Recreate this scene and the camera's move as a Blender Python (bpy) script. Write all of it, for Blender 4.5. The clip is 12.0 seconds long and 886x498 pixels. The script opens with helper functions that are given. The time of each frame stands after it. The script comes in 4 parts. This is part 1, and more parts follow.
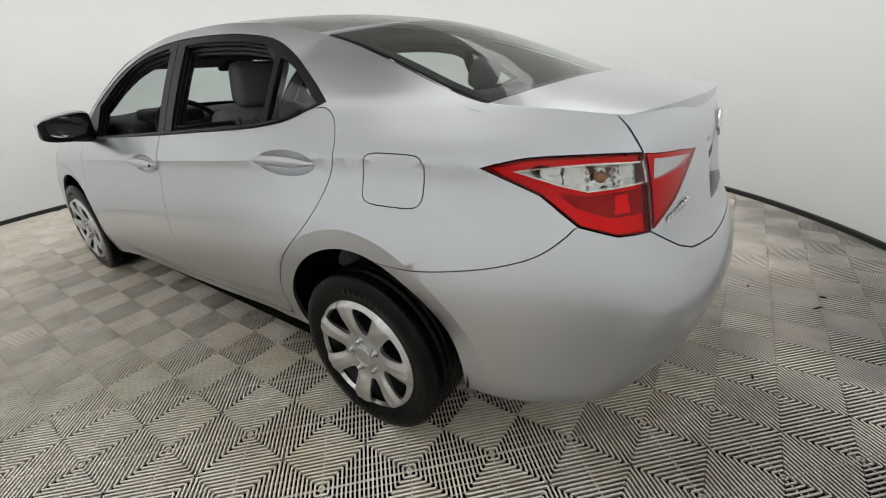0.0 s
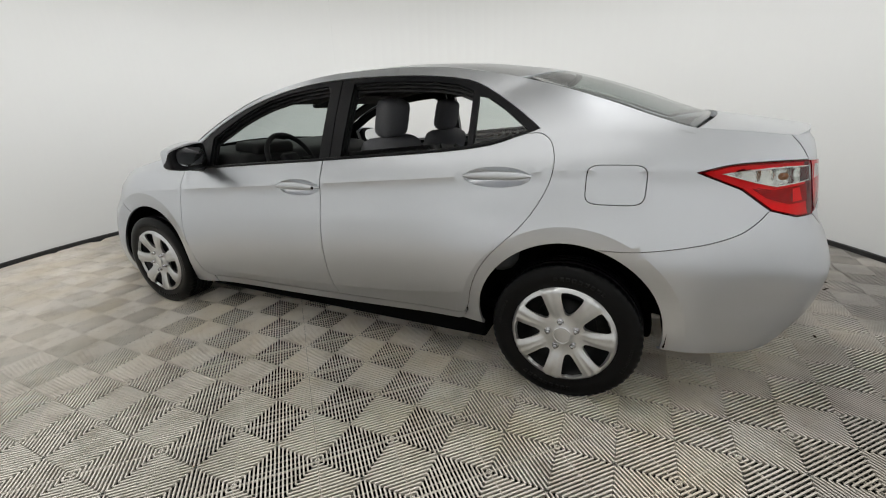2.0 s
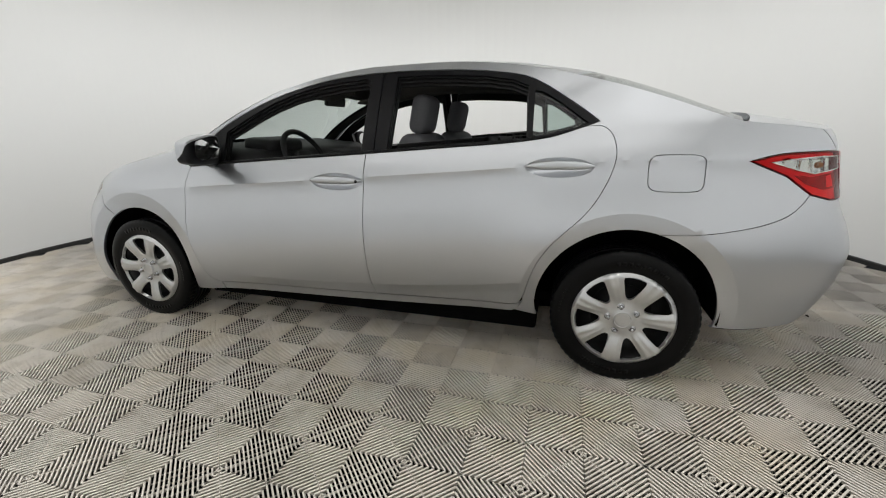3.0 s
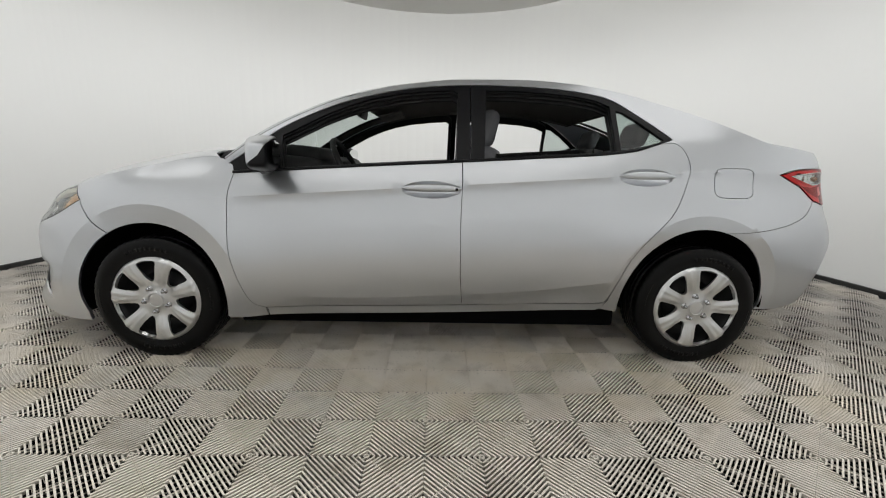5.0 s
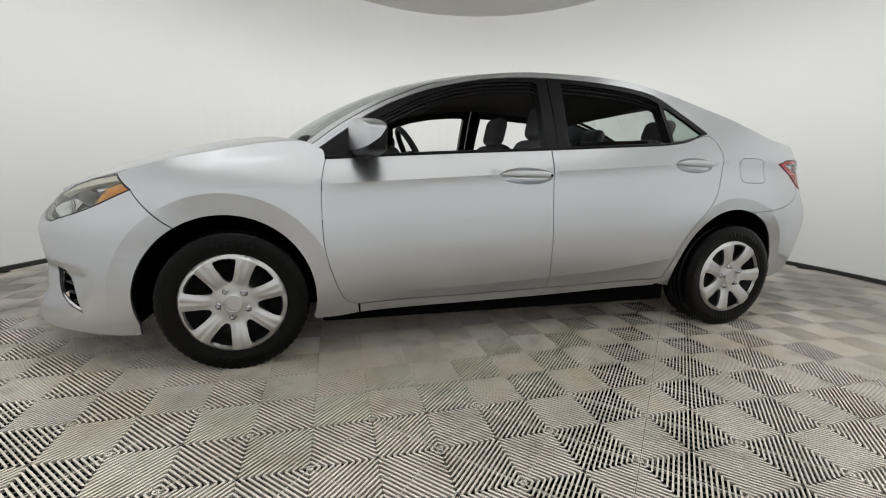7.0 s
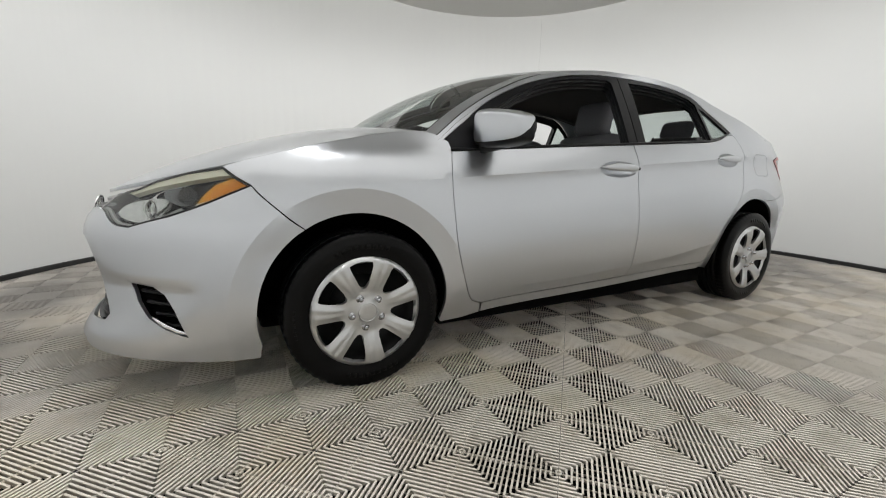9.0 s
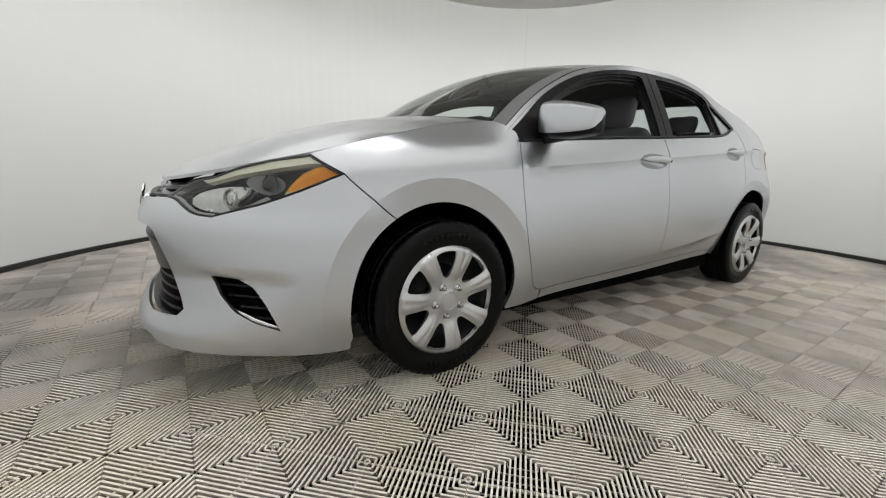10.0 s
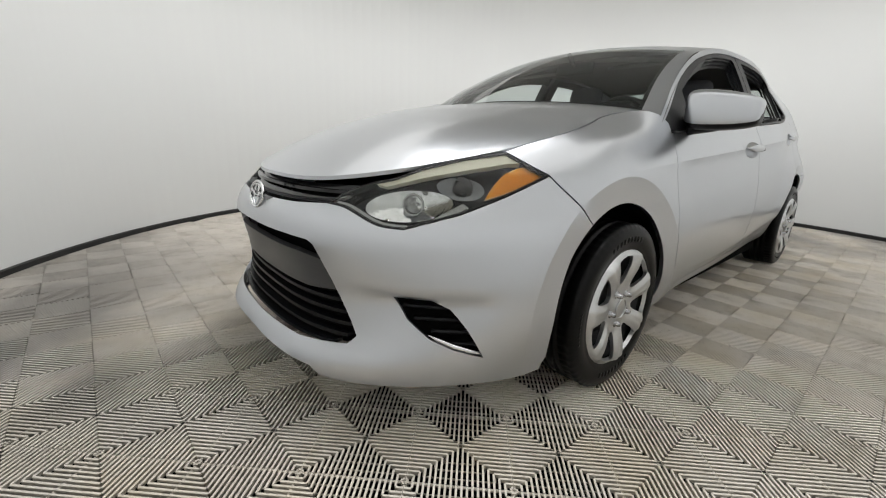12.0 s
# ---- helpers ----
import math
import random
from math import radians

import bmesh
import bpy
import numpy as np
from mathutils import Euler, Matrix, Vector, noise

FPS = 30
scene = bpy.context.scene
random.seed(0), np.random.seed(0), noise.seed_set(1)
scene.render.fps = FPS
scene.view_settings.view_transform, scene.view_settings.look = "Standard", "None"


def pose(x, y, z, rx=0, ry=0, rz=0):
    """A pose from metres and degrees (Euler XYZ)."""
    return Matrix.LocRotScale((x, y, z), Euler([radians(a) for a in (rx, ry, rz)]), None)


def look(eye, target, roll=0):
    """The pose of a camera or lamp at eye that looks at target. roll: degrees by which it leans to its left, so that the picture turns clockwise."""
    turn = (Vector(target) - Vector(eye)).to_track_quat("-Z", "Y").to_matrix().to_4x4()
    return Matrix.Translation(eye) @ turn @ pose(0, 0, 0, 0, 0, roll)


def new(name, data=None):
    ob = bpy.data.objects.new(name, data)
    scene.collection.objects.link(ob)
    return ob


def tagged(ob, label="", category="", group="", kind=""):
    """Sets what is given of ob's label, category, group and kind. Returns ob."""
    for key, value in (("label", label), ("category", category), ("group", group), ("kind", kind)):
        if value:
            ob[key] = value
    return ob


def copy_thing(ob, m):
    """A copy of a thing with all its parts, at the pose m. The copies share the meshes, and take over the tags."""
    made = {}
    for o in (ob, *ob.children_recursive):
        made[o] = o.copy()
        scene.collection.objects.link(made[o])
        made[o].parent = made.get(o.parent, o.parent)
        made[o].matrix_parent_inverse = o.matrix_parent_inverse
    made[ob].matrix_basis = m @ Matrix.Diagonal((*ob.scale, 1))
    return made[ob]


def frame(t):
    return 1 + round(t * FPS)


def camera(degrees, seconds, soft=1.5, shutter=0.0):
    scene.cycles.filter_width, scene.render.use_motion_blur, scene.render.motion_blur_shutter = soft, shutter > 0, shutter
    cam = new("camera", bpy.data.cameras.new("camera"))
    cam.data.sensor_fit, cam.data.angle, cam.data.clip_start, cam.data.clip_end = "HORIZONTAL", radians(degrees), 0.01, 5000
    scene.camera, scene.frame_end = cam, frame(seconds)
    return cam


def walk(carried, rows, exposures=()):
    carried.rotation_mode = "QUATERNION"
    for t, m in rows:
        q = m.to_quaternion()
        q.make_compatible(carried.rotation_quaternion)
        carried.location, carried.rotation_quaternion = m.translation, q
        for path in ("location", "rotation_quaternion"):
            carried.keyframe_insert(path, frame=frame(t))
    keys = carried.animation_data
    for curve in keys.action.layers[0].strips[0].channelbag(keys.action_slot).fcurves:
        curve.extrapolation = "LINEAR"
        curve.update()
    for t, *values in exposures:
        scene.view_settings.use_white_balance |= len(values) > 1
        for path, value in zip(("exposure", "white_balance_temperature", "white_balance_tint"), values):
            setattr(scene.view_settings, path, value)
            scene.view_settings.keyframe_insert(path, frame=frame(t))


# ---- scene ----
cam = camera(95.0, 12.0, soft=1.1)
PATH = [
    (0, (2.261, -1.619, 1.211), (1.196, -0.141, 0.388), -3.4),
    (0.5, (2.104, -1.831, 1.227), (1.063, -0.302, 0.464), -3.2),
    (1, (1.972, -2.069, 1.224), (0.985, -0.484, 0.509), -2.8),
    (1.5, (1.765, -2.259, 1.223), (0.86, -0.607, 0.55), -2.5),
    (2, (1.544, -2.411, 1.212), (0.738, -0.7, 0.563), -2.2),
    (2.5, (1.327, -2.561, 1.168), (0.647, -0.782, 0.556), -1.5),
    (3, (1.058, -2.612, 1.117), (0.517, -0.776, 0.537), -0.8),
    (5, (0.012, -2.78, 1.007), (0.062, -0.828, 0.575), 1.4),
    (5.5, (-0.238, -2.796, 0.993), (-0.076, -0.851, 0.559), 1.5),
    (6, (-0.481, -2.724, 0.954), (-0.196, -0.788, 0.539), 1.6),
    (6.5, (-0.7, -2.697, 0.911), (-0.3, -0.778, 0.516), 1.6),
    (8.5, (-1.569, -2.457, 0.843), (-0.739, -0.673, 0.484), 1.0),
    (9, (-1.779, -2.3, 0.823), (-0.86, -0.561, 0.461), 1.1),
    (9.5, (-1.97, -2.202, 0.804), (-0.964, -0.513, 0.434), 1.3),
    (10, (-2.192, -2.082, 0.809), (-1.099, -0.457, 0.407), 1.7),
    (10.5, (-2.373, -1.845, 0.766), (-1.194, -0.287, 0.338), 2.1),
    (11, (-2.525, -1.656, 0.77), (-1.293, -0.145, 0.322), 2.1),
    (11.5, (-2.627, -1.541, 0.811), (-1.363, -0.068, 0.327), 2.2),
    (12, (-2.715, -1.461, 0.866), (-1.443, -0.009, 0.341), 2.1),
]
from mathutils import geometry

walk(cam, [(t, look(eye, target, roll)) for t, eye, target, roll in PATH])

# ---- light ----
ROOM_R, DISC_R, DISC_Z = 3.70, 1.62, 2.40
world = bpy.data.worlds.new("studio_world")
scene.world = world
world.use_nodes = True
world.node_tree.nodes["Background"].inputs[0].default_value = (0.8, 0.85, 0.9, 1)
world.node_tree.nodes["Background"].inputs[1].default_value = 0.02
scene.view_settings.exposure = 0.0


def area_lamp(name, m, size, power, colour=(0.99, 0.995, 0.995)):
    lamp = bpy.data.lights.new(name, "AREA")
    lamp.shape, lamp.size, lamp.energy, lamp.color, lamp.spread = "DISK", size, power, colour, radians(118)
    ob = new(name, lamp)
    ob.matrix_world = m
    return ob


# round lamps added unseen on the hanging disc's rim, aimed outwards and down to even the wall; the dome's glow is added
# fill
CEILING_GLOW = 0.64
LAMPS, LAMP_R, LAMP_Z = 16, 1.72, 2.56
for k in range(LAMPS):
    a = 360 * (k + 0.5) / LAMPS
    area_lamp("rim_fill_lamp", pose(LAMP_R * math.cos(radians(a)), LAMP_R * math.sin(radians(a)), LAMP_Z, 0, 0, a) @ pose(0, 0, 0, 0, -47, 0), 0.60, 7.4)


# ---- materials ----
def material(name, colour, rough=0.5, metal=0.0, spread=0.0, scale=8.0, bump=0.0, bump_scale=60.0, coat=0.0, coat_rough=0.03, spec=0.5, alpha=1.0):
    m = bpy.data.materials.new(name)
    m.use_nodes = True
    nt = m.node_tree
    b = nt.nodes["Principled BSDF"]
    b.inputs["Base Color"].default_value = (*colour, 1)
    b.inputs["Roughness"].default_value = rough
    b.inputs["Metallic"].default_value = metal
    b.inputs["Coat Weight"].default_value = coat
    b.inputs["Coat Roughness"].default_value = coat_rough
    b.inputs["Specular IOR Level"].default_value = spec
    geo = nt.nodes.new("ShaderNodeNewGeometry")
    if spread:
        n1 = nt.nodes.new("ShaderNodeTexNoise")
        n1.inputs["Scale"].default_value, n1.inputs["Detail"].default_value = scale, 6
        nt.links.new(geo.outputs["Position"], n1.inputs["Vector"])
        ramp = nt.nodes.new("ShaderNodeMix")
        ramp.data_type = "RGBA"
        lo = tuple(c * (1 - spread) for c in colour)
        hi = tuple(min(1, c * (1 + spread)) for c in colour)
        ramp.inputs[6].default_value, ramp.inputs[7].default_value = (*lo, 1), (*hi, 1)
        nt.links.new(n1.outputs["Fac"], ramp.inputs[0])
        nt.links.new(ramp.outputs[2], b.inputs["Base Color"])
    if bump:
        n2 = nt.nodes.new("ShaderNodeTexNoise")
        n2.inputs["Scale"].default_value, n2.inputs["Detail"].default_value = bump_scale, 3
        nt.links.new(geo.outputs["Position"], n2.inputs["Vector"])
        bp = nt.nodes.new("ShaderNodeBump")
        bp.inputs["Strength"].default_value, bp.inputs["Distance"].default_value = bump, 0.002
        nt.links.new(n2.outputs["Fac"], bp.inputs["Height"])
        nt.links.new(bp.outputs["Normal"], b.inputs["Normal"])
    return m


def glass(name, colour=(0.86, 0.92, 0.9), rough=0.0, gloss=0.05):
    m = bpy.data.materials.new(name)
    m.use_nodes = True
    nt = m.node_tree
    nt.nodes.clear()
    out = nt.nodes.new("ShaderNodeOutputMaterial")
    tr, gl, mix = nt.nodes.new("ShaderNodeBsdfTransparent"), nt.nodes.new("ShaderNodeBsdfGlossy"), nt.nodes.new("ShaderNodeMixShader")
    facing = nt.nodes.new("ShaderNodeLayerWeight")
    facing.inputs["Blend"].default_value = 0.5
    power = nt.nodes.new("ShaderNodeMath")
    power.operation, power.inputs[1].default_value = "POWER", 4.0
    fr = nt.nodes.new("ShaderNodeMapRange")
    fr.inputs["To Min"].default_value = gloss
    nt.links.new(facing.outputs["Facing"], power.inputs[0])
    nt.links.new(power.outputs[0], fr.inputs["Value"])
    tr.inputs["Color"].default_value = (*colour, 1)
    gl.inputs["Roughness"].default_value = rough
    nt.links.new(fr.outputs[0], mix.inputs[0])
    nt.links.new(tr.outputs[0], mix.inputs[1])
    nt.links.new(gl.outputs[0], mix.inputs[2])
    nt.links.new(mix.outputs[0], out.inputs[0])
    return m


M_PAINT = material("silver_paint", (0.630, 0.648, 0.682), 0.29, 0.96, 0.03, 900, 0.02, 2500, 0.45, 0.03)
M_BLACK = material("black_trim", (0.007, 0.007, 0.0085), 0.34, 0, 0.15, 30, 0.05, 900, spec=0.22)
M_SEAL = material("rubber_seal", (0.012, 0.012, 0.013), 0.33, 0, 0.15, 30, 0.05, 900, spec=0.5)
M_GLOSSBLACK = material("gloss_black", (0.01, 0.01, 0.011), 0.12, 0, 0.1, 20)
M_DARK = material("underbody_black", (0.003, 0.003, 0.003), 0.9, 0, 0.3, 12, spec=0.05)
M_RUBBER = material("tyre_rubber", (0.004, 0.004, 0.0042), 0.30, 0, 0.35, 25, 0.06, 300, spec=0.15)
M_CAP = material("hubcap_silver", (0.64, 0.645, 0.65), 0.31, 0.90, 0.06, 60, 0.02, 300, 0.25, 0.08)
M_NUT = material("dark_chrome", (0.42, 0.42, 0.43), 0.12, 1.0, 0.3, 90)
M_CHROME = material("chrome", (0.82, 0.83, 0.84), 0.07, 1.0)
M_GLASS = glass("window_glass", (0.70, 0.77, 0.745))
M_LENS = glass("clear_lens", (0.93, 0.94, 0.92))
M_WALL = material("white_wall", (0.65, 0.655, 0.648), 0.55, 0, 0.015, 1.3, 0.03, 40)
# emission added to the unseen ceiling as soft fill light
M_GLOW = material("ceiling_fill_glow", (0.80, 0.80, 0.79), 0.8, 0, 0.01, 2.0)
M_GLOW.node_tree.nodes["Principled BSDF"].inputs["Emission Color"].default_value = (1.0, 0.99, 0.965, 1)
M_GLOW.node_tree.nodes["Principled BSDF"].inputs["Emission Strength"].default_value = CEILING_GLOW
M_DISC = material("grey_disc", (0.74, 0.74, 0.72), 0.7, 0, 0.03, 2)
M_TRIM = material("cabin_plastic", (0.022, 0.022, 0.023), 0.6, 0, 0.15, 30, 0.2, 600, spec=0.25)
M_LINING = material("headliner_fabric", (0.16, 0.155, 0.145), 0.95, 0, 0.05, 50, 0.2, 800, spec=0.1)
M_FABRIC = material("grey_seat_fabric", (0.20, 0.20, 0.215), 0.95, 0, 0.12, 120, 0.4, 900, spec=0.1)
M_STEEL = material("dark_steel", (0.03, 0.03, 0.032), 0.45, 0.6, 0.3, 30)
M_BASE = material("black_baseboard", (0.012, 0.012, 0.012), 0.5, 0, 0.2, 20)


# ---- mesh helpers ----
def link(name, verts, faces, mat, parent=None, label="", smooth=True, flat_from=None, mats=None, index=None, creases=()):
    me = bpy.data.meshes.new(name)
    me.from_pydata([tuple(v) for v in verts], [], faces)
    for m in mats or [mat]:
        me.materials.append(m)
    n = len(me.polygons)
    if n:
        flags = np.full(n, smooth)
        if flat_from is not None:
            flags[flat_from:] = False
        me.polygons.foreach_set("use_smooth", flags)
        if flat_from is not None:
            rough_edges = np.zeros(len(me.edges), dtype=bool)
            for p in me.polygons[flat_from:]:
                for e in p.loop_indices:
                    rough_edges[me.loops[e].edge_index] = True
            if creases:
                for e in me.edges:
                    if tuple(sorted(e.vertices)) in creases:
                        rough_edges[e.index] = True
            me.attributes.new("sharp_edge", "BOOLEAN", "EDGE").data.foreach_set("value", rough_edges)
        if index is not None:
            me.polygons.foreach_set("material_index", np.array(index, dtype=np.int32))
    me.update()
    ob = new(name, me)
    if parent:
        ob.parent = parent
    if label:
        ob["label"] = label
    return ob


def part(name, bm, mat, parent=None, label="", smooth=False):
    me = bpy.data.meshes.new(name)
    bmesh.ops.recalc_face_normals(bm, faces=bm.faces)
    bm.to_mesh(me)
    bm.free()
    me.materials.append(mat)
    if smooth:
        me.polygons.foreach_set("use_smooth", np.ones(len(me.polygons), dtype=bool))
    ob = new(name, me)
    if parent:
        ob.parent = parent
    if label:
        ob["label"] = label
    return ob


def box(size, at=(0, 0, 0), bevel=0.0, m=None):
    bm = bmesh.new()
    bmesh.ops.create_cube(bm, size=1, matrix=Matrix.Translation(at) @ (m or Matrix()) @ Matrix.Diagonal((*size, 1)))
    if bevel:
        bmesh.ops.bevel(bm, geom=bm.edges[:], offset=bevel, segments=3, profile=0.5, affect="EDGES")
    return bm


def lathe(profile, steps=64, axis="y"):
    """Spins (r, h) points round the axis."""
    verts, faces = [], []
    n = len(profile)
    for k in range(steps):
        a = 2 * math.pi * k / steps
        for r, h in profile:
            c, q = r * math.cos(a), r * math.sin(a)
            verts.append({"x": (h, c, q), "y": (c, h, q), "z": (c, q, h)}[axis])
    for k in range(steps):
        for i in range(n - 1):
            a, b = k * n + i, ((k + 1) % steps) * n + i
            faces.append((a, a + 1, b + 1, b))
    return verts, faces


def inside(pts, poly):
    """Which of the points lie inside the polygon."""
    p, q = np.asarray(pts), np.asarray(poly)
    r = np.roll(q, -1, 0)
    x, y = p[:, 0][:, None], p[:, 1][:, None]
    dy = np.where(np.abs(r[:, 1] - q[:, 1]) < 1e-12, 1e-12, r[:, 1] - q[:, 1])
    cross = ((q[:, 1] > y) != (r[:, 1] > y)) & (x < (r[:, 0] - q[:, 0]) * (y - q[:, 1]) / dy + q[:, 0])
    return cross.sum(1) % 2 == 1


def dense(poly, step):
    out = []
    for a, b in zip(poly, poly[1:] + poly[:1]):
        n = max(1, round(math.hypot(b[0] - a[0], b[1] - a[1]) / step))
        out += [(a[0] + (b[0] - a[0]) * k / n, a[1] + (b[1] - a[1]) * k / n) for k in range(n)]
    return out


def shrink(poly, d):
    """The polygon moved inwards by d."""
    q = np.asarray(poly)
    area = np.sum(q[:, 0] * np.roll(q[:, 1], -1) - np.roll(q[:, 0], -1) * q[:, 1])
    t = np.roll(q, -1, 0) - np.roll(q, 1, 0)
    t /= np.maximum(np.linalg.norm(t, axis=1), 1e-9)[:, None]
    nrm = np.stack([-t[:, 1], t[:, 0]], 1) * (1 if area > 0 else -1)
    return [tuple(v) for v in q + nrm * d]


def fill(poly, step, holes=(), lines=(), gap=0.0):
    """Fills a flat polygon with an even mesh: points, triangles, and the rims."""
    rims = [dense(list(poly), step)] + [dense(list(h), step) for h in holes]
    if gap:
        rims = [shrink(rims[0], gap)] + rims[1:]
    pts, edges, loops = [], [], []
    for rim in rims:
        o = len(pts)
        pts += rim
        loops.append(list(range(o, len(pts))))
        edges += [(o + k, o + (k + 1) % len(rim)) for k in range(len(rim))]
    q = np.asarray(rims[0])
    lo, hi = q.min(0), q.max(0)
    gx, gy = np.arange(lo[0], hi[0], step), np.arange(lo[1], hi[1], step * 0.87)
    grid = np.array([(x + (0.5 * step if j % 2 else 0), y) for j, y in enumerate(gy) for x in gx])
    ok = inside(grid, rims[0])
    for h in rims[1:]:
        ok &= ~inside(grid, h)
    grid = grid[ok]
    all_rim = np.array(pts)
    sharp = []
    for ln in lines:
        e = np.array(ln)
        keep = inside(e, rims[0])
        for h in rims[1:]:
            keep &= ~inside(e, h)
        if keep.any():
            d = np.sqrt(((e[:, None] - np.array(pts)[None]) ** 2).sum(2)).min(1)
            keep &= d > 0.25 * step
        last = None
        for k in range(len(e)):
            if not keep[k]:
                last = None
                continue
            pts.append(tuple(e[k]))
            if last is not None:
                sharp.append((last, len(pts) - 1))
                edges.append(sharp[-1])
            last = len(pts) - 1
    all_rim = np.array(pts)
    if len(grid):
        keep = np.ones(len(grid), bool)
        for k in range(0, len(grid), 400):
            d = ((grid[k:k + 400, None] - all_rim[None]) ** 2).sum(2).min(1)
            keep[k:k + 400] = d > (0.55 * step) ** 2
        pts += [tuple(v) for v in grid[keep]]
    vs, _, fs, ov, *_ = geometry.delaunay_2d_cdt([Vector(p) for p in pts], edges, [], 0, 1e-7)
    vs = [(v.x, v.y) for v in vs]
    back = {}
    for k, src in enumerate(ov):
        for o in src:
            back[o] = k
    tri = np.array([tuple(f) for f in fs if len(f) == 3])
    c = np.array(vs)[tri].mean(1)
    ok = inside(c, rims[0])
    for h in rims[1:]:
        ok &= ~inside(c, h)
    return vs, [tuple(int(i) for i in f) for f in tri[ok]], [[back[i] for i in lp] for lp in loops], {tuple(sorted((back[a], back[b]))) for a, b in sharp}


def normals_of(v, f):
    v = np.asarray(v, float)
    t = np.asarray(f)
    n = np.cross(v[t[:, 1]] - v[t[:, 0]], v[t[:, 2]] - v[t[:, 0]])
    out = np.zeros_like(v)
    for k in range(3):
        np.add.at(out, t[:, k], n)
    return out / np.maximum(np.linalg.norm(out, axis=1), 1e-12)[:, None]


def sheet(name, poly, place, step, mat, parent, label="", holes=(), lines=(), gap=0.0, depth=0.02, outward=None, mats=None, lift=0.0):
    """A bent sheet: a flat polygon filled, laid on a surface by place(a, b), with a rim of some depth folded inwards."""
    flat, tris, loops, creases = fill(poly, step, holes, lines, gap)
    v = np.array([place(*p) for p in flat], float)
    n = normals_of(v, tris)
    c = v.mean(0)
    side = np.asarray(outward if outward is not None else c - np.array((0.0, 0.0, 0.5)))
    if (n @ side).mean() < 0:
        n = -n
        tris = [t[::-1] for t in tris]
    v = v + n * lift
    verts = [tuple(p) for p in v]
    faces = list(tris)
    first = len(faces)
    if depth:
        for lp in loops:
            o = len(verts)
            m = len(lp)
            verts += [tuple(v[i] - n[i] * depth) for i in lp]
            for k in range(m):
                a, b = k, (k + 1) % m
                faces.append((lp[a], o + a, o + b, lp[b]))
    return link(name, verts, faces, mat, parent, label, True, first, mats, None, creases)


def curve(pts):
    """A smooth curve through (x, value) pairs that does not overshoot."""
    xs, ys = np.array([p[0] for p in pts], float), np.array([p[1] for p in pts], float)
    d = np.diff(ys) / np.diff(xs)
    m = np.zeros(len(xs))
    m[0], m[-1] = d[0], d[-1]
    for k in range(1, len(xs) - 1):
        m[k] = 0 if d[k - 1] * d[k] <= 0 else 2 * d[k - 1] * d[k] / (d[k - 1] + d[k])

    def f(x):
        if x <= xs[0]:
            return float(ys[0] + m[0] * (x - xs[0]))
        if x >= xs[-1]:
            return float(ys[-1] + m[-1] * (x - xs[-1]))
        k = int(np.searchsorted(xs, x) - 1)
        h = xs[k + 1] - xs[k]
        t = (x - xs[k]) / h
        return float((2 * t ** 3 - 3 * t * t + 1) * ys[k] + (t ** 3 - 2 * t * t + t) * h * m[k] + (-2 * t ** 3 + 3 * t * t) * ys[k + 1] + (t ** 3 - t * t) * h * m[k + 1])
    return f


def flowing(pts, n=4):
    """A smooth line through the points, n steps from one to the next."""
    p = [np.array(q, float) for q in pts]
    p = [2 * p[0] - p[1]] + p + [2 * p[-1] - p[-2]]
    out = []
    for k in range(1, len(p) - 2):
        a, b, c, d = p[k - 1:k + 3]
        for i in range(n):
            t = i / n
            out.append(tuple(0.5 * (2 * b + (c - a) * t + (2 * a - 5 * b + 4 * c - d) * t * t + (3 * b - a - 3 * c + d) * t ** 3)))
    return out + [tuple(p[-2])]


def step01(a, b, x):
    t = min(1, max(0, (x - a) / (b - a)))
    return t * t * (3 - 2 * t)


def tube(points, radius, steps=8, closed=False):
    """A round bar along points."""
    pts = [Vector(p) for p in points]
    n = len(pts)
    verts, faces = [], []
    up = Vector((0.0, 0.0, 1.0))
    for k, p in enumerate(pts):
        d = (pts[(k + 1) % n] - pts[k - 1]) if closed else (pts[min(k + 1, n - 1)] - pts[max(k - 1, 0)])
        d.normalize()
        a = d.cross(up if abs(d.z) < 0.95 else Vector((1, 0, 0))).normalized()
        b = d.cross(a)
        r = radius[k] if isinstance(radius, (list, tuple)) else radius
        verts += [tuple(p + r * (math.cos(2 * math.pi * i / steps) * a + math.sin(2 * math.pi * i / steps) * b)) for i in range(steps)]
    for k in range(n if closed else n - 1):
        for i in range(steps):
            a, b = k * steps, ((k + 1) % n) * steps
            faces.append((a + i, a + (i + 1) % steps, b + (i + 1) % steps, b + i))
    if not closed:
        faces += [tuple(range(steps - 1, -1, -1)), tuple(range((n - 1) * steps, n * steps))]
    return verts, faces


def grid_faces(nu, nv):
    return [(i * nv + j, i * nv + j + 1, (i + 1) * nv + j + 1, (i + 1) * nv + j) for i in range(nu - 1) for j in range(nv - 1)]


# ---- room ----
def ring_strip(name, profile, mat, label="", a0=0.0, a1=360.0, steps=180, smooth=False):
    verts, faces = [], []
    n = len(profile)
    for k in range(steps + 1):
        a = radians(a0 + (a1 - a0) * k / steps)
        verts += [(r * math.cos(a), r * math.sin(a), z) for r, z in profile]
    for k in range(steps):
        for i in range(n):
            a, b = k * n, (k + 1) * n
            faces.append((a + i, b + i, b + (i + 1) % n, a + (i + 1) % n))
    return link(name, verts, faces, mat, None, "", smooth)


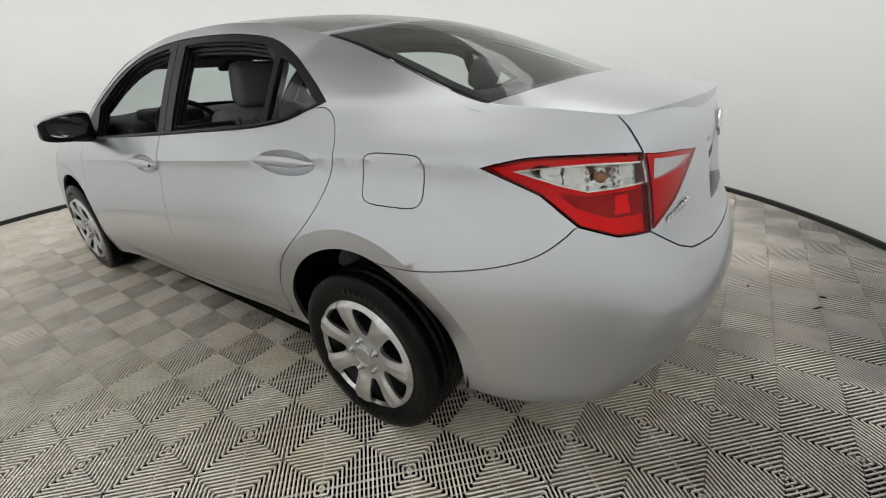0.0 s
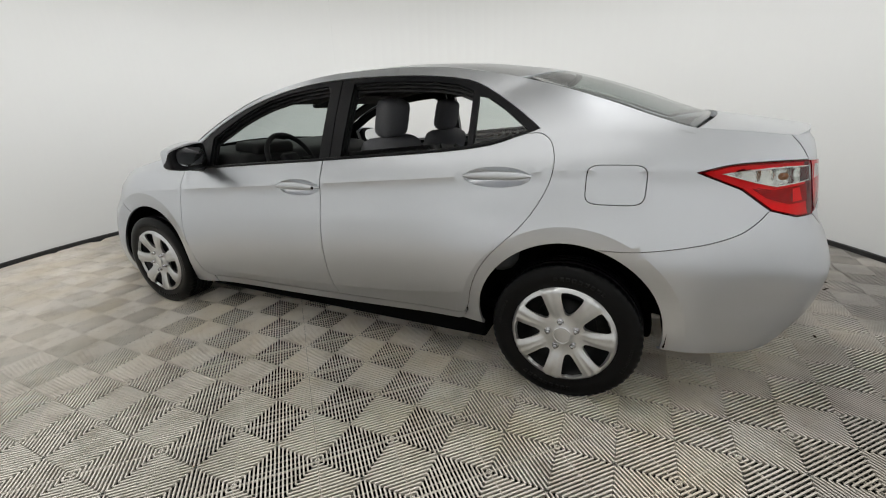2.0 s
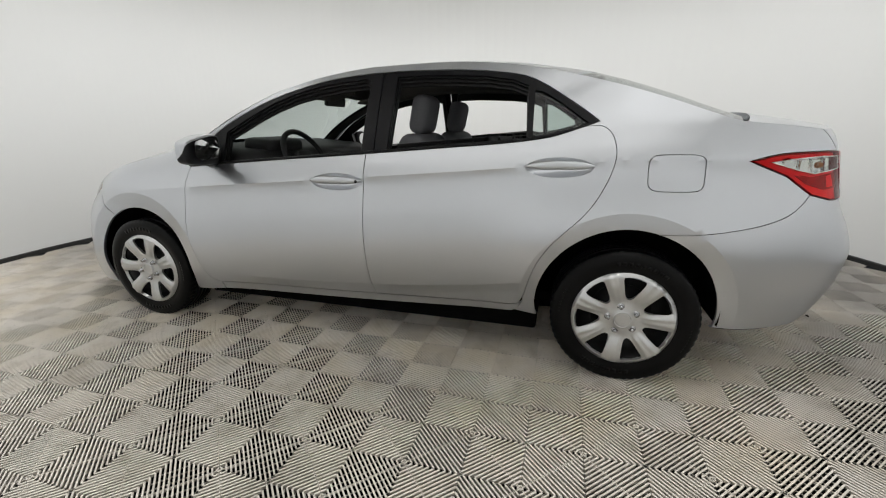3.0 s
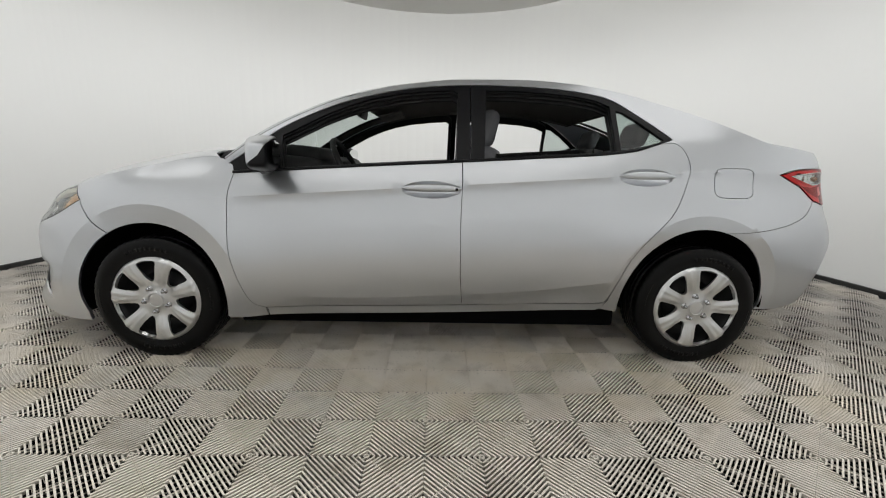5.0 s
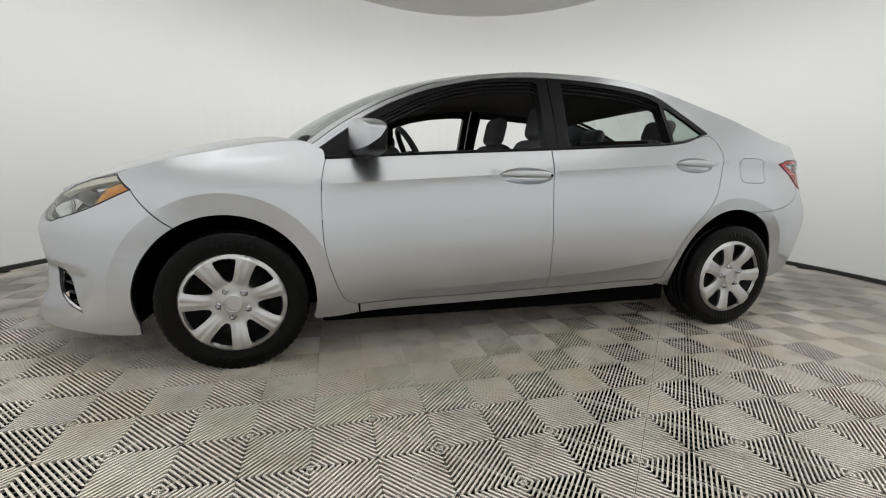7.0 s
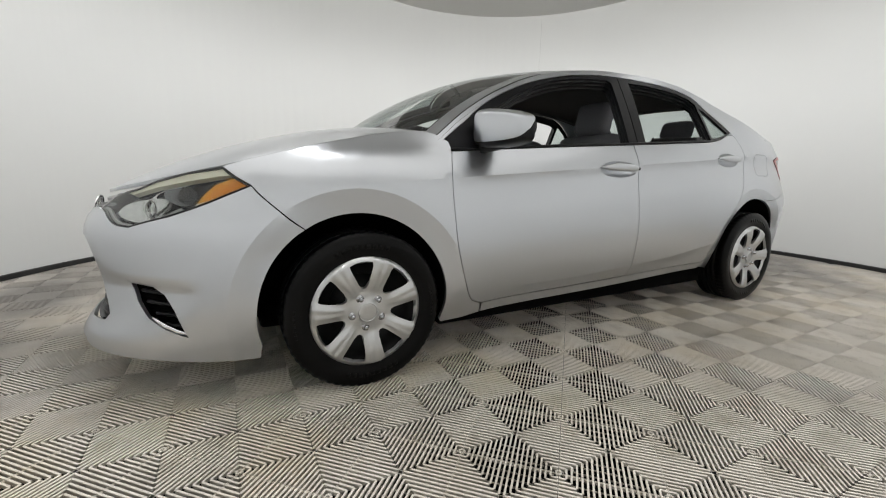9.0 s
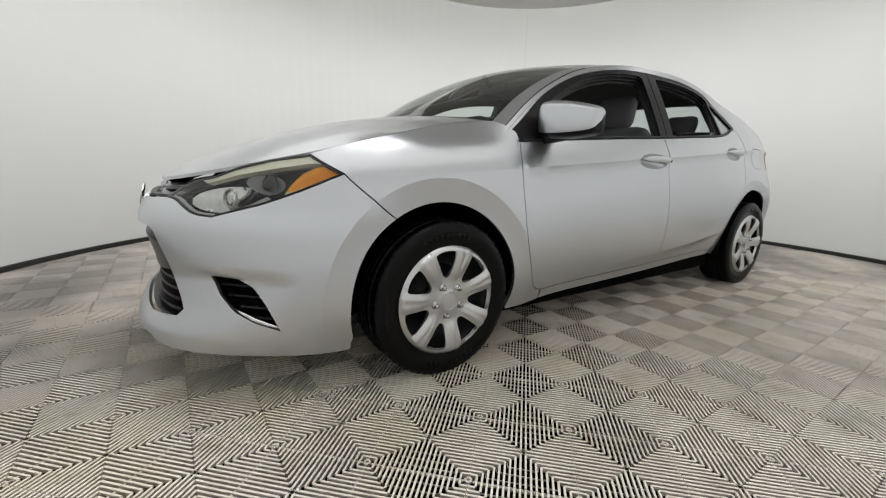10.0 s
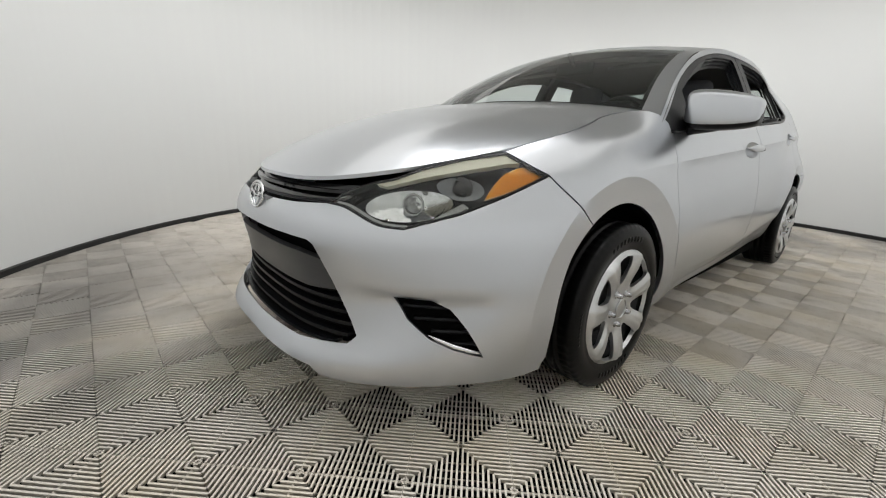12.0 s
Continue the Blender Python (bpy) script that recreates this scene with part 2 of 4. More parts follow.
wall = ring_strip("wall_round", [(ROOM_R + 0.012, 0.0), (ROOM_R + 0.012, 3.6), (ROOM_R + 0.10, 3.6), (ROOM_R + 0.10, 0.0)], M_BASE)
tagged(wall, "smooth white curved studio wall in tall panels around the car", "wall", kind="structure")
SEAMS = [6.5, 48.3, 132.0, 174.0, 216.0, 258.0, 300.0, 342.0, 366.5]
for a, b in zip(SEAMS, SEAMS[1:]):
    panel = ring_strip("wall_panel", [(ROOM_R, 0.0), (ROOM_R, 3.6), (ROOM_R + 0.011, 3.6), (ROOM_R + 0.011, 0.0)], M_WALL, "", a + 0.010, b - 0.010, 40)
    panel.parent = wall
dome = [(ROOM_R, 3.6)] + [(ROOM_R - 0.9 * (1 - math.cos(a)), 3.6 + 0.6 * math.sin(a)) for a in (radians(10 * k) for k in range(1, 10))] + [(2.0, 4.205), (0.8, 4.207), (0.03, 4.208), (0.03, 4.30), (ROOM_R + 0.10, 4.30), (ROOM_R + 0.10, 3.6)]
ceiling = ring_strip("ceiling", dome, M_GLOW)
tagged(ceiling, "unseen white ceiling above the round wall, set aglow as fill light", "ceiling", kind="structure")
base = ring_strip("baseboard", [(ROOM_R - 0.001, 0.0), (ROOM_R - 0.018, 0.0), (ROOM_R - 0.018, 0.035), (ROOM_R - 0.001, 0.04)], M_BASE)
tagged(base, "thin black baseboard strip at the foot of the wall", "baseboard", kind="structure")
disc = ring_strip("ceiling_disc", [(0.0, DISC_Z), (DISC_R - 0.01, DISC_Z), (DISC_R, DISC_Z + 0.01), (DISC_R, DISC_Z + 0.05), (0.0, DISC_Z + 0.06)], M_DISC)
tagged(disc, "large flat grey disc hanging under the white dome", "ceiling light", kind="structure")

# ---- floor ----
TILE_X, TILE_Y, CELL = -0.204, -1.56, 0.2
def tile_plastic():
    """Grey plastic, tinted a little differently tile by tile, with dust and brown grime in patches."""
    m = material("grey_tile_plastic", (0.47, 0.455, 0.425), 0.5, 0, 0.0, 3.0, 0.1, 400)
    nt = m.node_tree
    b = nt.nodes["Principled BSDF"]
    geo = nt.nodes.new("ShaderNodeNewGeometry")
    sep = nt.nodes.new("ShaderNodeSeparateXYZ")
    nt.links.new(geo.outputs["Position"], sep.inputs[0])

    def noise_tex(scale, detail):
        n = nt.nodes.new("ShaderNodeTexNoise")
        n.inputs["Scale"].default_value, n.inputs["Detail"].default_value = scale, detail
        nt.links.new(geo.outputs["Position"], n.inputs["Vector"])
        return n.outputs["Fac"]

    def ranged(value, lo, hi, out=1.0):
        r = nt.nodes.new("ShaderNodeMapRange")
        r.inputs["From Min"].default_value, r.inputs["From Max"].default_value, r.inputs["To Max"].default_value = lo, hi, out
        nt.links.new(value, r.inputs["Value"])
        return r.outputs[0]

    def blend(fac, a, colour):
        mix = nt.nodes.new("ShaderNodeMix")
        mix.data_type = "RGBA"
        nt.links.new(fac, mix.inputs[0])
        nt.links.new(a, mix.inputs[6])
        mix.inputs[7].default_value = (*colour, 1)
        return mix.outputs[2]
    base = nt.nodes.new("ShaderNodeRGB")
    base.outputs[0].default_value = (0.87, 0.812, 0.73, 1)
    info = nt.nodes.new("ShaderNodeObjectInfo")
    c = blend(ranged(info.outputs["Random"], 0.0, 1.0, 0.20), base.outputs[0], (0.50, 0.485, 0.45))
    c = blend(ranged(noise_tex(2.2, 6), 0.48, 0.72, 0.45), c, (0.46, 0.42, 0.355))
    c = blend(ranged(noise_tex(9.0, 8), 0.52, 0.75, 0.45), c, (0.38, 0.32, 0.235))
    # tan dust where cars have been driven in and out, in a broad strip along the middle
    side = nt.nodes.new("ShaderNodeMath")
    side.operation = "ABSOLUTE"
    nt.links.new(sep.outputs[1], side.inputs[0])
    dusty = nt.nodes.new("ShaderNodeMath")
    dusty.operation = "MULTIPLY"
    nt.links.new(ranged(side.outputs[0], 1.75, 1.15), dusty.inputs[0])
    nt.links.new(ranged(noise_tex(3.1, 7), 0.42, 0.66, 0.60), dusty.inputs[1])
    c = blend(dusty.outputs[0], c, (0.74, 0.65, 0.50))
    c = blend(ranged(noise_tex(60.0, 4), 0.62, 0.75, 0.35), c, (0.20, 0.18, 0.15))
    # noise patches darker past |x| 1.9 at both ends, fading out towards -y
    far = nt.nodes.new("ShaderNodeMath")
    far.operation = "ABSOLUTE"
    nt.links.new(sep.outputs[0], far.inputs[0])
    dark_ends = nt.nodes.new("ShaderNodeMath")
    dark_ends.operation = "MULTIPLY"
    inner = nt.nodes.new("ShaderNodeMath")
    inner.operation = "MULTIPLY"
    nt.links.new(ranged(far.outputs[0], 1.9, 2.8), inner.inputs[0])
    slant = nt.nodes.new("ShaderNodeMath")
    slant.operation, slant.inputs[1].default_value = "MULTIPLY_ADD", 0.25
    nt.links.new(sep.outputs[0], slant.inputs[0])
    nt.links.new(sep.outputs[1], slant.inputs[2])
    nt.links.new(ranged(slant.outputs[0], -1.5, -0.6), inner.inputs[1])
    nt.links.new(inner.outputs[0], dark_ends.inputs[0])
    nt.links.new(ranged(noise_tex(1.1, 5), 0.26, 0.56, 0.92), dark_ends.inputs[1])
    c = blend(dark_ends.outputs[0], c, (0.27, 0.255, 0.235))
    nt.links.new(c, b.inputs["Base Color"])
    return m


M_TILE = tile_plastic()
# near-black sheet under the ribs: the gaps' shade is put into its colour
M_PIT = material("floor_pit_shade", (0.004, 0.004, 0.0038), 0.9, 0, 0.2, 8, spec=0.03)
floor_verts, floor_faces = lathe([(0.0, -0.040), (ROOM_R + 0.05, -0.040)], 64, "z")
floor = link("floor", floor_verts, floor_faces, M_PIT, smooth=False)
tagged(floor, "ribbed grey interlocking plastic tile floor, worn and dusty", "floor", kind="structure")


def tile_mesh():
    """One square tile, its corners on the diamond centres: ribs run across to the edges, in four quarters."""
    e = CELL * math.sqrt(2)
    n, verts, faces = 20, [], []
    pitch = e / n
    def bar(a, b, w, z0, z1, under=0.72):
        d = np.array(b) - np.array(a)
        d /= max(np.linalg.norm(d), 1e-9)
        t = np.array((-d[1], d[0])) * w / 2
        s = t * under
        o = len(verts)
        for off, z in ((s, z0), (t, max(z0 + 0.0005, z1 - 0.0017)), (t, z1 - 0.0007), (t * 0.88, z1)):
            for q in (a, b):
                verts.append((q[0] + off[0], q[1] + off[1], z)), verts.append((q[0] - off[0], q[1] - off[1], z))
        for k in (0, 4, 8):
            faces.extend([(o + k, o + k + 2, o + k + 6, o + k + 4), (o + k + 3, o + k + 1, o + k + 5, o + k + 7)])
        faces.append((o + 12, o + 14, o + 15, o + 13))
    h = e / 2
    for q in range(4):
        c, s = math.cos(q * math.pi / 2), math.sin(q * math.pi / 2)
        turn = lambda p: (p[0] * c - p[1] * s, p[0] * s + p[1] * c)
        for k in range(n):
            t = -h + (k + 0.5) * pitch
            bar(turn((t, abs(t) + 0.001)), turn((t, h - 0.0007)), pitch * 0.44, -0.0140, 0.0, 0.25)
        bar(turn((0, 0)), turn((0, 0.5 * pitch)), pitch * 0.9, -0.0028, -0.0010)
        # thin webs tie the ribs together lower down
        for k in range(3, n // 2, 2):
            y = k * pitch
            bar(turn((-y, y)), turn((y, y)), 0.0020, -0.0260, -0.0220)
        bar(turn((-h, h - 0.0019)), turn((h, h - 0.0019)), 0.0020, -0.0075, -0.0040)
    me = bpy.data.meshes.new("floor_tile")
    me.from_pydata(verts, [], faces)
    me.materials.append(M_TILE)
    return me, np.array(verts), faces


TILE_ME, TILE_V, TILE_F = tile_mesh()

# ---- car: shape of the body ----
WB = 1.35                      # half the wheelbase
TYRE_R = 0.307
crease_z = lambda x: 0.879 + 0.0725 * x
inset_of = curve([(-0.72, 0.10), (-0.66, 0.072), (-0.60, 0.050), (-0.52, 0.024), (-0.42, 0.006), (-0.33, 0.0), (-0.2, 0.010), (-0.10, 0.027), (-0.040, 0.0355), (-0.010, 0.0372), (0.0, 0.0335), (0.010, 0.038), (0.05, 0.056), (0.10, 0.081), (0.14, 0.100)])
width_of = curve([(-1.35, 0.872), (-0.9, 0.872), (0.0, 0.885), (0.8, 0.880), (1.35, 0.868)])
nose_x = curve([(0.14, -2.320), (0.18, -2.345), (0.215, -2.335), (0.255, -2.300), (0.31, -2.276), (0.40, -2.27), (0.52, -2.295), (0.58, -2.308), (0.64, -2.29), (0.69, -2.245), (0.76, -2.19), (0.86, -2.05), (0.95, -1.85)])
nose_side = curve([(0.16, 0.33), (0.45, 0.345), (0.60, 0.38), (0.77, 0.52), (0.9, 0.55)])
nose_front = curve([(0.16, 0.58), (0.30, 0.62), (0.45, 0.76), (0.62, 0.95), (0.72, 1.02), (0.9, 1.0)])
tail_x = curve([(0.16, 2.12), (0.26, 2.205), (0.35, 2.265), (0.45, 2.315), (0.58, 2.338), (0.68, 2.310), (0.80, 2.255), (0.95, 2.225), (1.05, 2.20), (1.15, 2.12), (1.35, 2.0)])
belt_z = curve([(-1.10, 0.908), (-0.95, 0.918), (-0.748, 0.934), (-0.33, 0.964), (0.16, 0.996), (0.508, 1.021), (0.84, 1.045), (1.00, 1.066), (1.14, 1.106), (1.4, 1.13)])


low_crease = curve([(-0.95, 0.318), (-0.4, 0.322), (0.18, 0.348), (0.56, 0.376), (0.87, 0.424), (1.1, 0.47)])
front_inset = curve([(-0.72, 0.10), (-0.66, 0.072), (-0.60, 0.050), (-0.52, 0.024), (-0.42, 0.006), (-0.33, 0.0), (-0.2, 0.011), (-0.10, 0.025), (-0.035, 0.036), (0.0, 0.043), (0.05, 0.060), (0.10, 0.082), (0.14, 0.100)])


def side_y(x, z):
    """Half the body's width at a place along the side, from sill to roof rail."""
    zc, zb = crease_z(x), belt_z(x)
    rear = 0.050 * step01(0.5, 1.4, x) * step01(0.62, 0.95, z)
    fade = step01(-0.78, -1.25, x)
    low = width_of(x) - (1 - fade) * inset_of(min(z, zb) - zc) - fade * front_inset(min(z, zb) - zc) - rear
    zl = low_crease(x)
    low -= 0.011 * step01(zl + 0.003, zl - 0.040, z) * step01(-0.95, -0.45, x) * step01(1.05, 0.85, x)
    low += 0.042 * step01(1.10, 1.38, x) * step01(0.52, 0.24, z)
    if z > zb:
        d = z - zb
        low -= (0.40 + 1.25 * step01(-0.90, -1.50, x)) * d + 0.22 * d * d + 0.05 * step01(0.3, 1.6, x) * min(1, d / 0.2)
    return low


def flare(x, z):
    """The lips round the wheel arches."""
    out = 0.0
    for c in (-1.36, 1.345):
        r = math.hypot(x - c, z - 0.315)
        if z > 0.1 and r < 0.72:
            out += 0.013 * step01(0.70, 0.44, r) - 0.026 * (0.3 + 0.7 * step01(0.30, 0.55, z)) * min(1, max(0, (0.452 - r) / 0.085))
    return out


def surf(u, z, s=-1):
    """A point of the body's skin: u runs along the side, and round nose and tail, where it goes on to +-2.55."""
    if abs(u) <= WB:
        return (u, s * (side_y(u, z) + flare(u, z)), z)
    end = -1 if u < 0 else 1
    phi = (abs(u) - WB) / 1.2 * math.pi / 2
    w = side_y(end * WB, z)
    tip = nose_x(z) if end < 0 else tail_x(z)
    a = abs(tip) - WB
    si, co = max(1e-6, math.sin(phi)), max(1e-6, math.cos(phi))
    k1, k2, q, hard = (nose_side(z), nose_front(z), 3.0, 26) if end < 0 else (0.29, 0.31, 2.2, 26)
    # the flank and the end face each cut the ray from the axle; they meet in a rounded corner
    r1 = (-w * co + math.sqrt(w * w * co * co + 4 * k1 * a * a * si * si * w)) / (2 * k1 * a * a * si * si)
    if end < 0:
        for _ in range(14):
            e3 = k1 / 0.75 * (a * si) ** 3
            r1 -= (e3 * r1 ** 3 + w * co * r1 - w) / (3 * e3 * r1 * r1 + w * co)
    r2 = 1.0 / si
    for _ in range(12):
        f = r2 * a * si - a + k2 * (r2 * w * co) ** q
        r2 -= f / (a * si + k2 * q * (r2 * w * co) ** (q - 1) * w * co)
    m = min(r1, r2)
    r = m * ((m / r1) ** hard + (m / r2) ** hard) ** (-1 / hard)
    x, y = end * (WB + a * r * si), w * r * co
    if end < 0:
        x += 0.034 * step01(0.442, 0.430, z) * step01(0.20, 0.40, z) * step01(0.43, 0.58, y) * step01(0.790, 0.715, y)
    return (x, s * (y + flare(x, z) * min(1, 1.4 * co)), z)


def u_at_x(x, z):
    if abs(x) <= WB:
        return x
    end = -1 if x < 0 else 1
    lo, hi = WB, WB + 1.2
    for _ in range(30):
        mid = (lo + hi) / 2
        if end * surf(end * mid, z)[0] < abs(x):
            lo = mid
        else:
            hi = mid
    return end * lo


def u_at_y(y, z, end):
    lo, hi = WB, WB + 1.2
    for _ in range(30):
        mid = (lo + hi) / 2
        if abs(surf(end * mid, z)[1]) > y:
            lo = mid
        else:
            hi = mid
    return end * lo


def X(*pts):
    return [(u_at_x(x, z), z) for x, z in pts]


def YF(*pts):
    return [(u_at_y(y, z, -1) if y > 1e-6 else -2.55, z) for y, z in pts]


def YR(*pts):
    return [(u_at_y(y, z, 1) if y > 1e-6 else 2.55, z) for y, z in pts]


def arc(cx, cz, r, a0, a1, n=24):
    return [(cx + r * math.cos(radians(a0 + (a1 - a0) * k / n)), cz + r * math.sin(radians(a0 + (a1 - a0) * k / n))) for k in range(n + 1)]


def along(f, x0, x1, n=12):
    return [(x0 + (x1 - x0) * k / n, f(x0 + (x1 - x0) * k / n)) for k in range(n + 1)]


# edges shared by the panels, seen from the side as (x, z)
rail_z = curve([(-1.02, 0.966), (-0.86, 1.088), (-0.65, 1.208), (-0.42, 1.303), (-0.15, 1.369), (0.15, 1.402), (0.45, 1.406), (0.72, 1.392), (0.95, 1.358), (1.20, 1.300), (1.45, 1.220), (1.62, 1.157), (1.74, 1.120), (1.9, 1.103), (2.02, 1.088)])
FENDER_TOP = curve([(-1.80, 0.838), (-1.6, 0.893), (-1.4, 0.942), (-1.19, 0.984), (-1.06, 0.996), (-1.0, 0.985), (-0.96, 0.960)])
GAP_FD = flowing([(-0.817, 0.264), (-0.870, 0.288), (-0.905, 0.350), (-0.950, 0.498), (-0.964, 0.609), (-0.966, 0.798), (-0.955, 0.880), (-0.945, 0.920)], 3)
GAP_B = [(0.148, 1.000), (0.146, 0.853), (0.141, 0.686), (0.148, 0.45), (0.164, 0.285)]
GAP_RD = flowing([(1.140, 1.108), (1.200, 1.110), (1.243, 1.080), (1.264, 1.020), (1.262, 0.960), (1.240, 0.889), (1.195, 0.805), (1.142, 0.738), (1.083, 0.680), (1.022, 0.612), (0.972, 0.530), (0.940, 0.440), (0.920, 0.362), (0.896, 0.312), (0.861, 0.300)], 3)
FRAME = flowing([(1.195, 1.128), (1.123, 1.182), (1.040, 1.238), (0.953, 1.292), (0.859, 1.331), (0.702, 1.355), (0.549, 1.366), (0.402, 1.371), (0.256, 1.373), (0.111, 1.369), (-0.033, 1.358), (-0.175, 1.338), (-0.316, 1.307), (-0.455, 1.267), (-0.591, 1.213), (-0.697, 1.160), (-0.775, 1.112), (-0.851, 1.056), (-0.951, 0.982), (-1.035, 0.922)], 2)
ARCH_F, ARCH_R = (-1.360, 0.316, 0.360), (1.345, 0.325, 0.374)

CREASE = [(x, crease_z(x)) for x in np.arange(-1.34, 1.345, 0.03)]
LOW_CREASE = [(x, low_crease(x) + 0.003) for x in np.arange(-0.60, 0.93, 0.03)]
LINES = [CREASE, LOW_CREASE, X(*arc(-1.36, 0.315, 0.452, -12, 192, 56)), X(*arc(1.345, 0.315, 0.452, -12, 192, 56))]

car = new("car")
tagged(car, "silver four-door sedan with its side windows rolled down", "car")


def both(name, poly, place, step, mat, parent, label="", **kw):
    """The same panel on either side of the car."""
    return [sheet(name, poly, (lambda a, b, s=s: place(a, b, s)), step, mat, parent, label, **kw) for s in (-1, 1)]


def skin(name, poly, mat=None, parent=None, label="", step=0.026, gap=0.0015, depth=0.018, **kw):
    return both(name, poly, surf, step, mat or M_PAINT, parent or car, label, gap=gap, depth=depth, lines=LINES, **kw)



def mirrored(half, end):
    """The outline of a panel that crosses the middle line, from its half, which runs from the middle to the middle."""
    return half + [(end * 5.10 - u, z) for u, z in half[::-1][1:-1]]


def skin_whole(name, half, end, mat=None, parent=None, label="", step=0.03, gap=0.0014, depth=0.018, holes=(), lift=0.0):
    def place(u, z):
        return surf(u, z, -1) if abs(u) <= 2.55 else surf(end * 5.10 - u, z, 1)
    holes = [list(h) for h in holes] + [[(end * 5.10 - u, z) for u, z in h[::-1]] for h in holes]
    return sheet(name, mirrored(half, end), place, step, mat or M_PAINT, parent or car, label, holes=holes, gap=gap, depth=depth, lift=lift, lines=LINES)


def ellipse(cx, cz, a, b, n=28, p=2.0):
    out = []
    for k in range(n):
        t = 2 * math.pi * k / n
        c, q = math.cos(t), math.sin(t)
        out.append((cx + a * math.copysign(abs(c) ** (2 / p), c), cz + b * math.copysign(abs(q) ** (2 / p), q)))
    return out


HANDLE_F, HANDLE_R = (0.000, 0.864, 0.140, 0.041), (1.042, 0.942, 0.140, 0.042)
fender = X(*arc(*ARCH_F, -17, 121.5, 30), (-1.708, 0.774), (-1.79, 0.836), *along(FENDER_TOP, -1.78, -0.955, 16)[1:], *GAP_FD[::-1], (-0.812, 0.216), (-0.90, 0.206), (-1.005, 0.198))
fenders = skin("fender", fender)
front_doors = skin("front_door", X(*GAP_FD, *along(belt_z, -0.93, 0.145, 20), *GAP_B[1:]), holes=[ellipse(*HANDLE_F)])
rear_doors = skin("rear_door", X(*GAP_B[::-1], *along(belt_z, 0.16, 1.12, 16), *GAP_RD), holes=[ellipse(*HANDLE_R)])
sills = skin("sill", X((-0.808, 0.262), (0.164, 0.283), (0.861, 0.298), (0.905, 0.312), (0.885, 0.270), (0.86, 0.258), (0.164, 0.238), (-0.806, 0.217)), gap=0.001)

FUEL = ellipse(1.494, 0.924, 0.106, 0.073, 40, 5.0)
SEAM_R = flowing([(1.449, 0.6845), (1.52, 0.686), (1.614, 0.695), (1.72, 0.709), (1.828, 0.730), (1.915, 0.762), (1.968, 0.805), (1.990, 0.832)], 3)
LAMP_UP = flowing([(1.752, 0.970), (1.815, 0.986), (1.885, 0.998), (2.02, 1.004), (2.098, 1.003)], 3)
LAMP_LO = [(2.141, 0.815), (2.084, 0.813), (1.998, 0.836), (1.900, 0.908)]
side = X(*[p for p in GAP_RD if p[1] > 0.33], (0.915, 0.322), (0.893, 0.288), (0.868, 0.270), (0.92, 0.258), (0.982, 0.246), *arc(*ARCH_R, 190, 75, 30)) + X(*SEAM_R) + X(*LAMP_LO[2:], *LAMP_UP, (2.035, 1.085)) \
    + X(*along(rail_z, 1.98, -1.02, 60)) + X((-1.035, 0.922)) + X(*FRAME[::-1][1:])
side_panels = skin("side_panel", side, holes=[X(*FUEL)])
skin("fuel_door", X(*FUEL), gap=0.003, depth=0.012)

# ---- roof, glass, hood and boot lid: bowed sheets between two edges ----
def edge_point(x, zf, inset=0.0):
    z = zf(x)
    return x, abs(surf(u_at_x(x, z), z)[1]) - inset, z


def bowed(name, x0, x1, zf, dx0, dx1, dz0, dz1, mat, label="", nu=28, nv=33, inset=(0.0, 0.0), power=2.0, depth=0.015, lift=0.0, only=None, parent=None):
    verts = []
    for i in range(nu):
        t = i / (nu - 1)
        ex, ey, ez = edge_point(x0 + (x1 - x0) * t, zf, inset[0] + (inset[1] - inset[0]) * t)
        dx, dz = dx0 + (dx1 - dx0) * t, dz0(t) if callable(dz0) else dz0 + (dz1 - dz0) * t
        for j in range(nv):
            y = math.sin(math.pi / 2 * (-1 + 2 * j / (nv - 1)))
            b = 1 - abs(y) ** power
            verts.append((ex + dx * b, y * ey, ez + dz * b + lift))
    if only:
        cells = [f[::-1] for k, f in enumerate(grid_faces(nu, nv)) if only((k // (nv - 1) + 0.5) / (nu - 1), abs(math.sin(math.pi / 2 * (-1 + 2 * (k % (nv - 1) + 0.5) / (nv - 1)))))]
        return link(name, verts, cells, mat, parent or car, label, True)
    faces = [f[::-1] for f in grid_faces(nu, nv)]
    first, o = len(faces), len(verts)
    rim = [i * nv for i in range(nu)] + [(nu - 1) * nv + j for j in range(1, nv)] + [i * nv + nv - 1 for i in range(nu - 2, -1, -1)] + [j for j in range(nv - 2, 0, -1)]
    m = len(rim)
    verts += [verts[i] for i in rim] + [(verts[i][0], verts[i][1] * 0.995, verts[i][2] - depth) for i in rim]
    faces += [(o + k, o + m + k, o + m + (k + 1) % m, o + (k + 1) % m) for k in range(m)]
    return link(name, verts, faces, mat, parent or car, label, True, first)


roof = bowed("roof", -0.36, 1.08, rail_z, -0.13, 0.13, 0.050, 0.045, M_PAINT, nu=36)
WS = (-1.00, -0.365, rail_z, -0.18, -0.13, 0.050, 0.050)
RW = (1.085, 1.735, rail_z, 0.13, 0.11, 0.045, 0.040)
windshield = bowed("windshield", *WS, M_GLASS, "clear windshield glass", nu=40, nv=61, only=lambda t, y: y < 0.912)
bowed("pillar", *WS, M_PAINT, nu=40, nv=61, lift=0.003, only=lambda t, y: y > 0.912, label="silver painted windshield pillar")
rear_window = bowed("rear_window", *RW, M_GLASS, "tinted rear window glass", inset=(0.030, 0.030), depth=0.004)
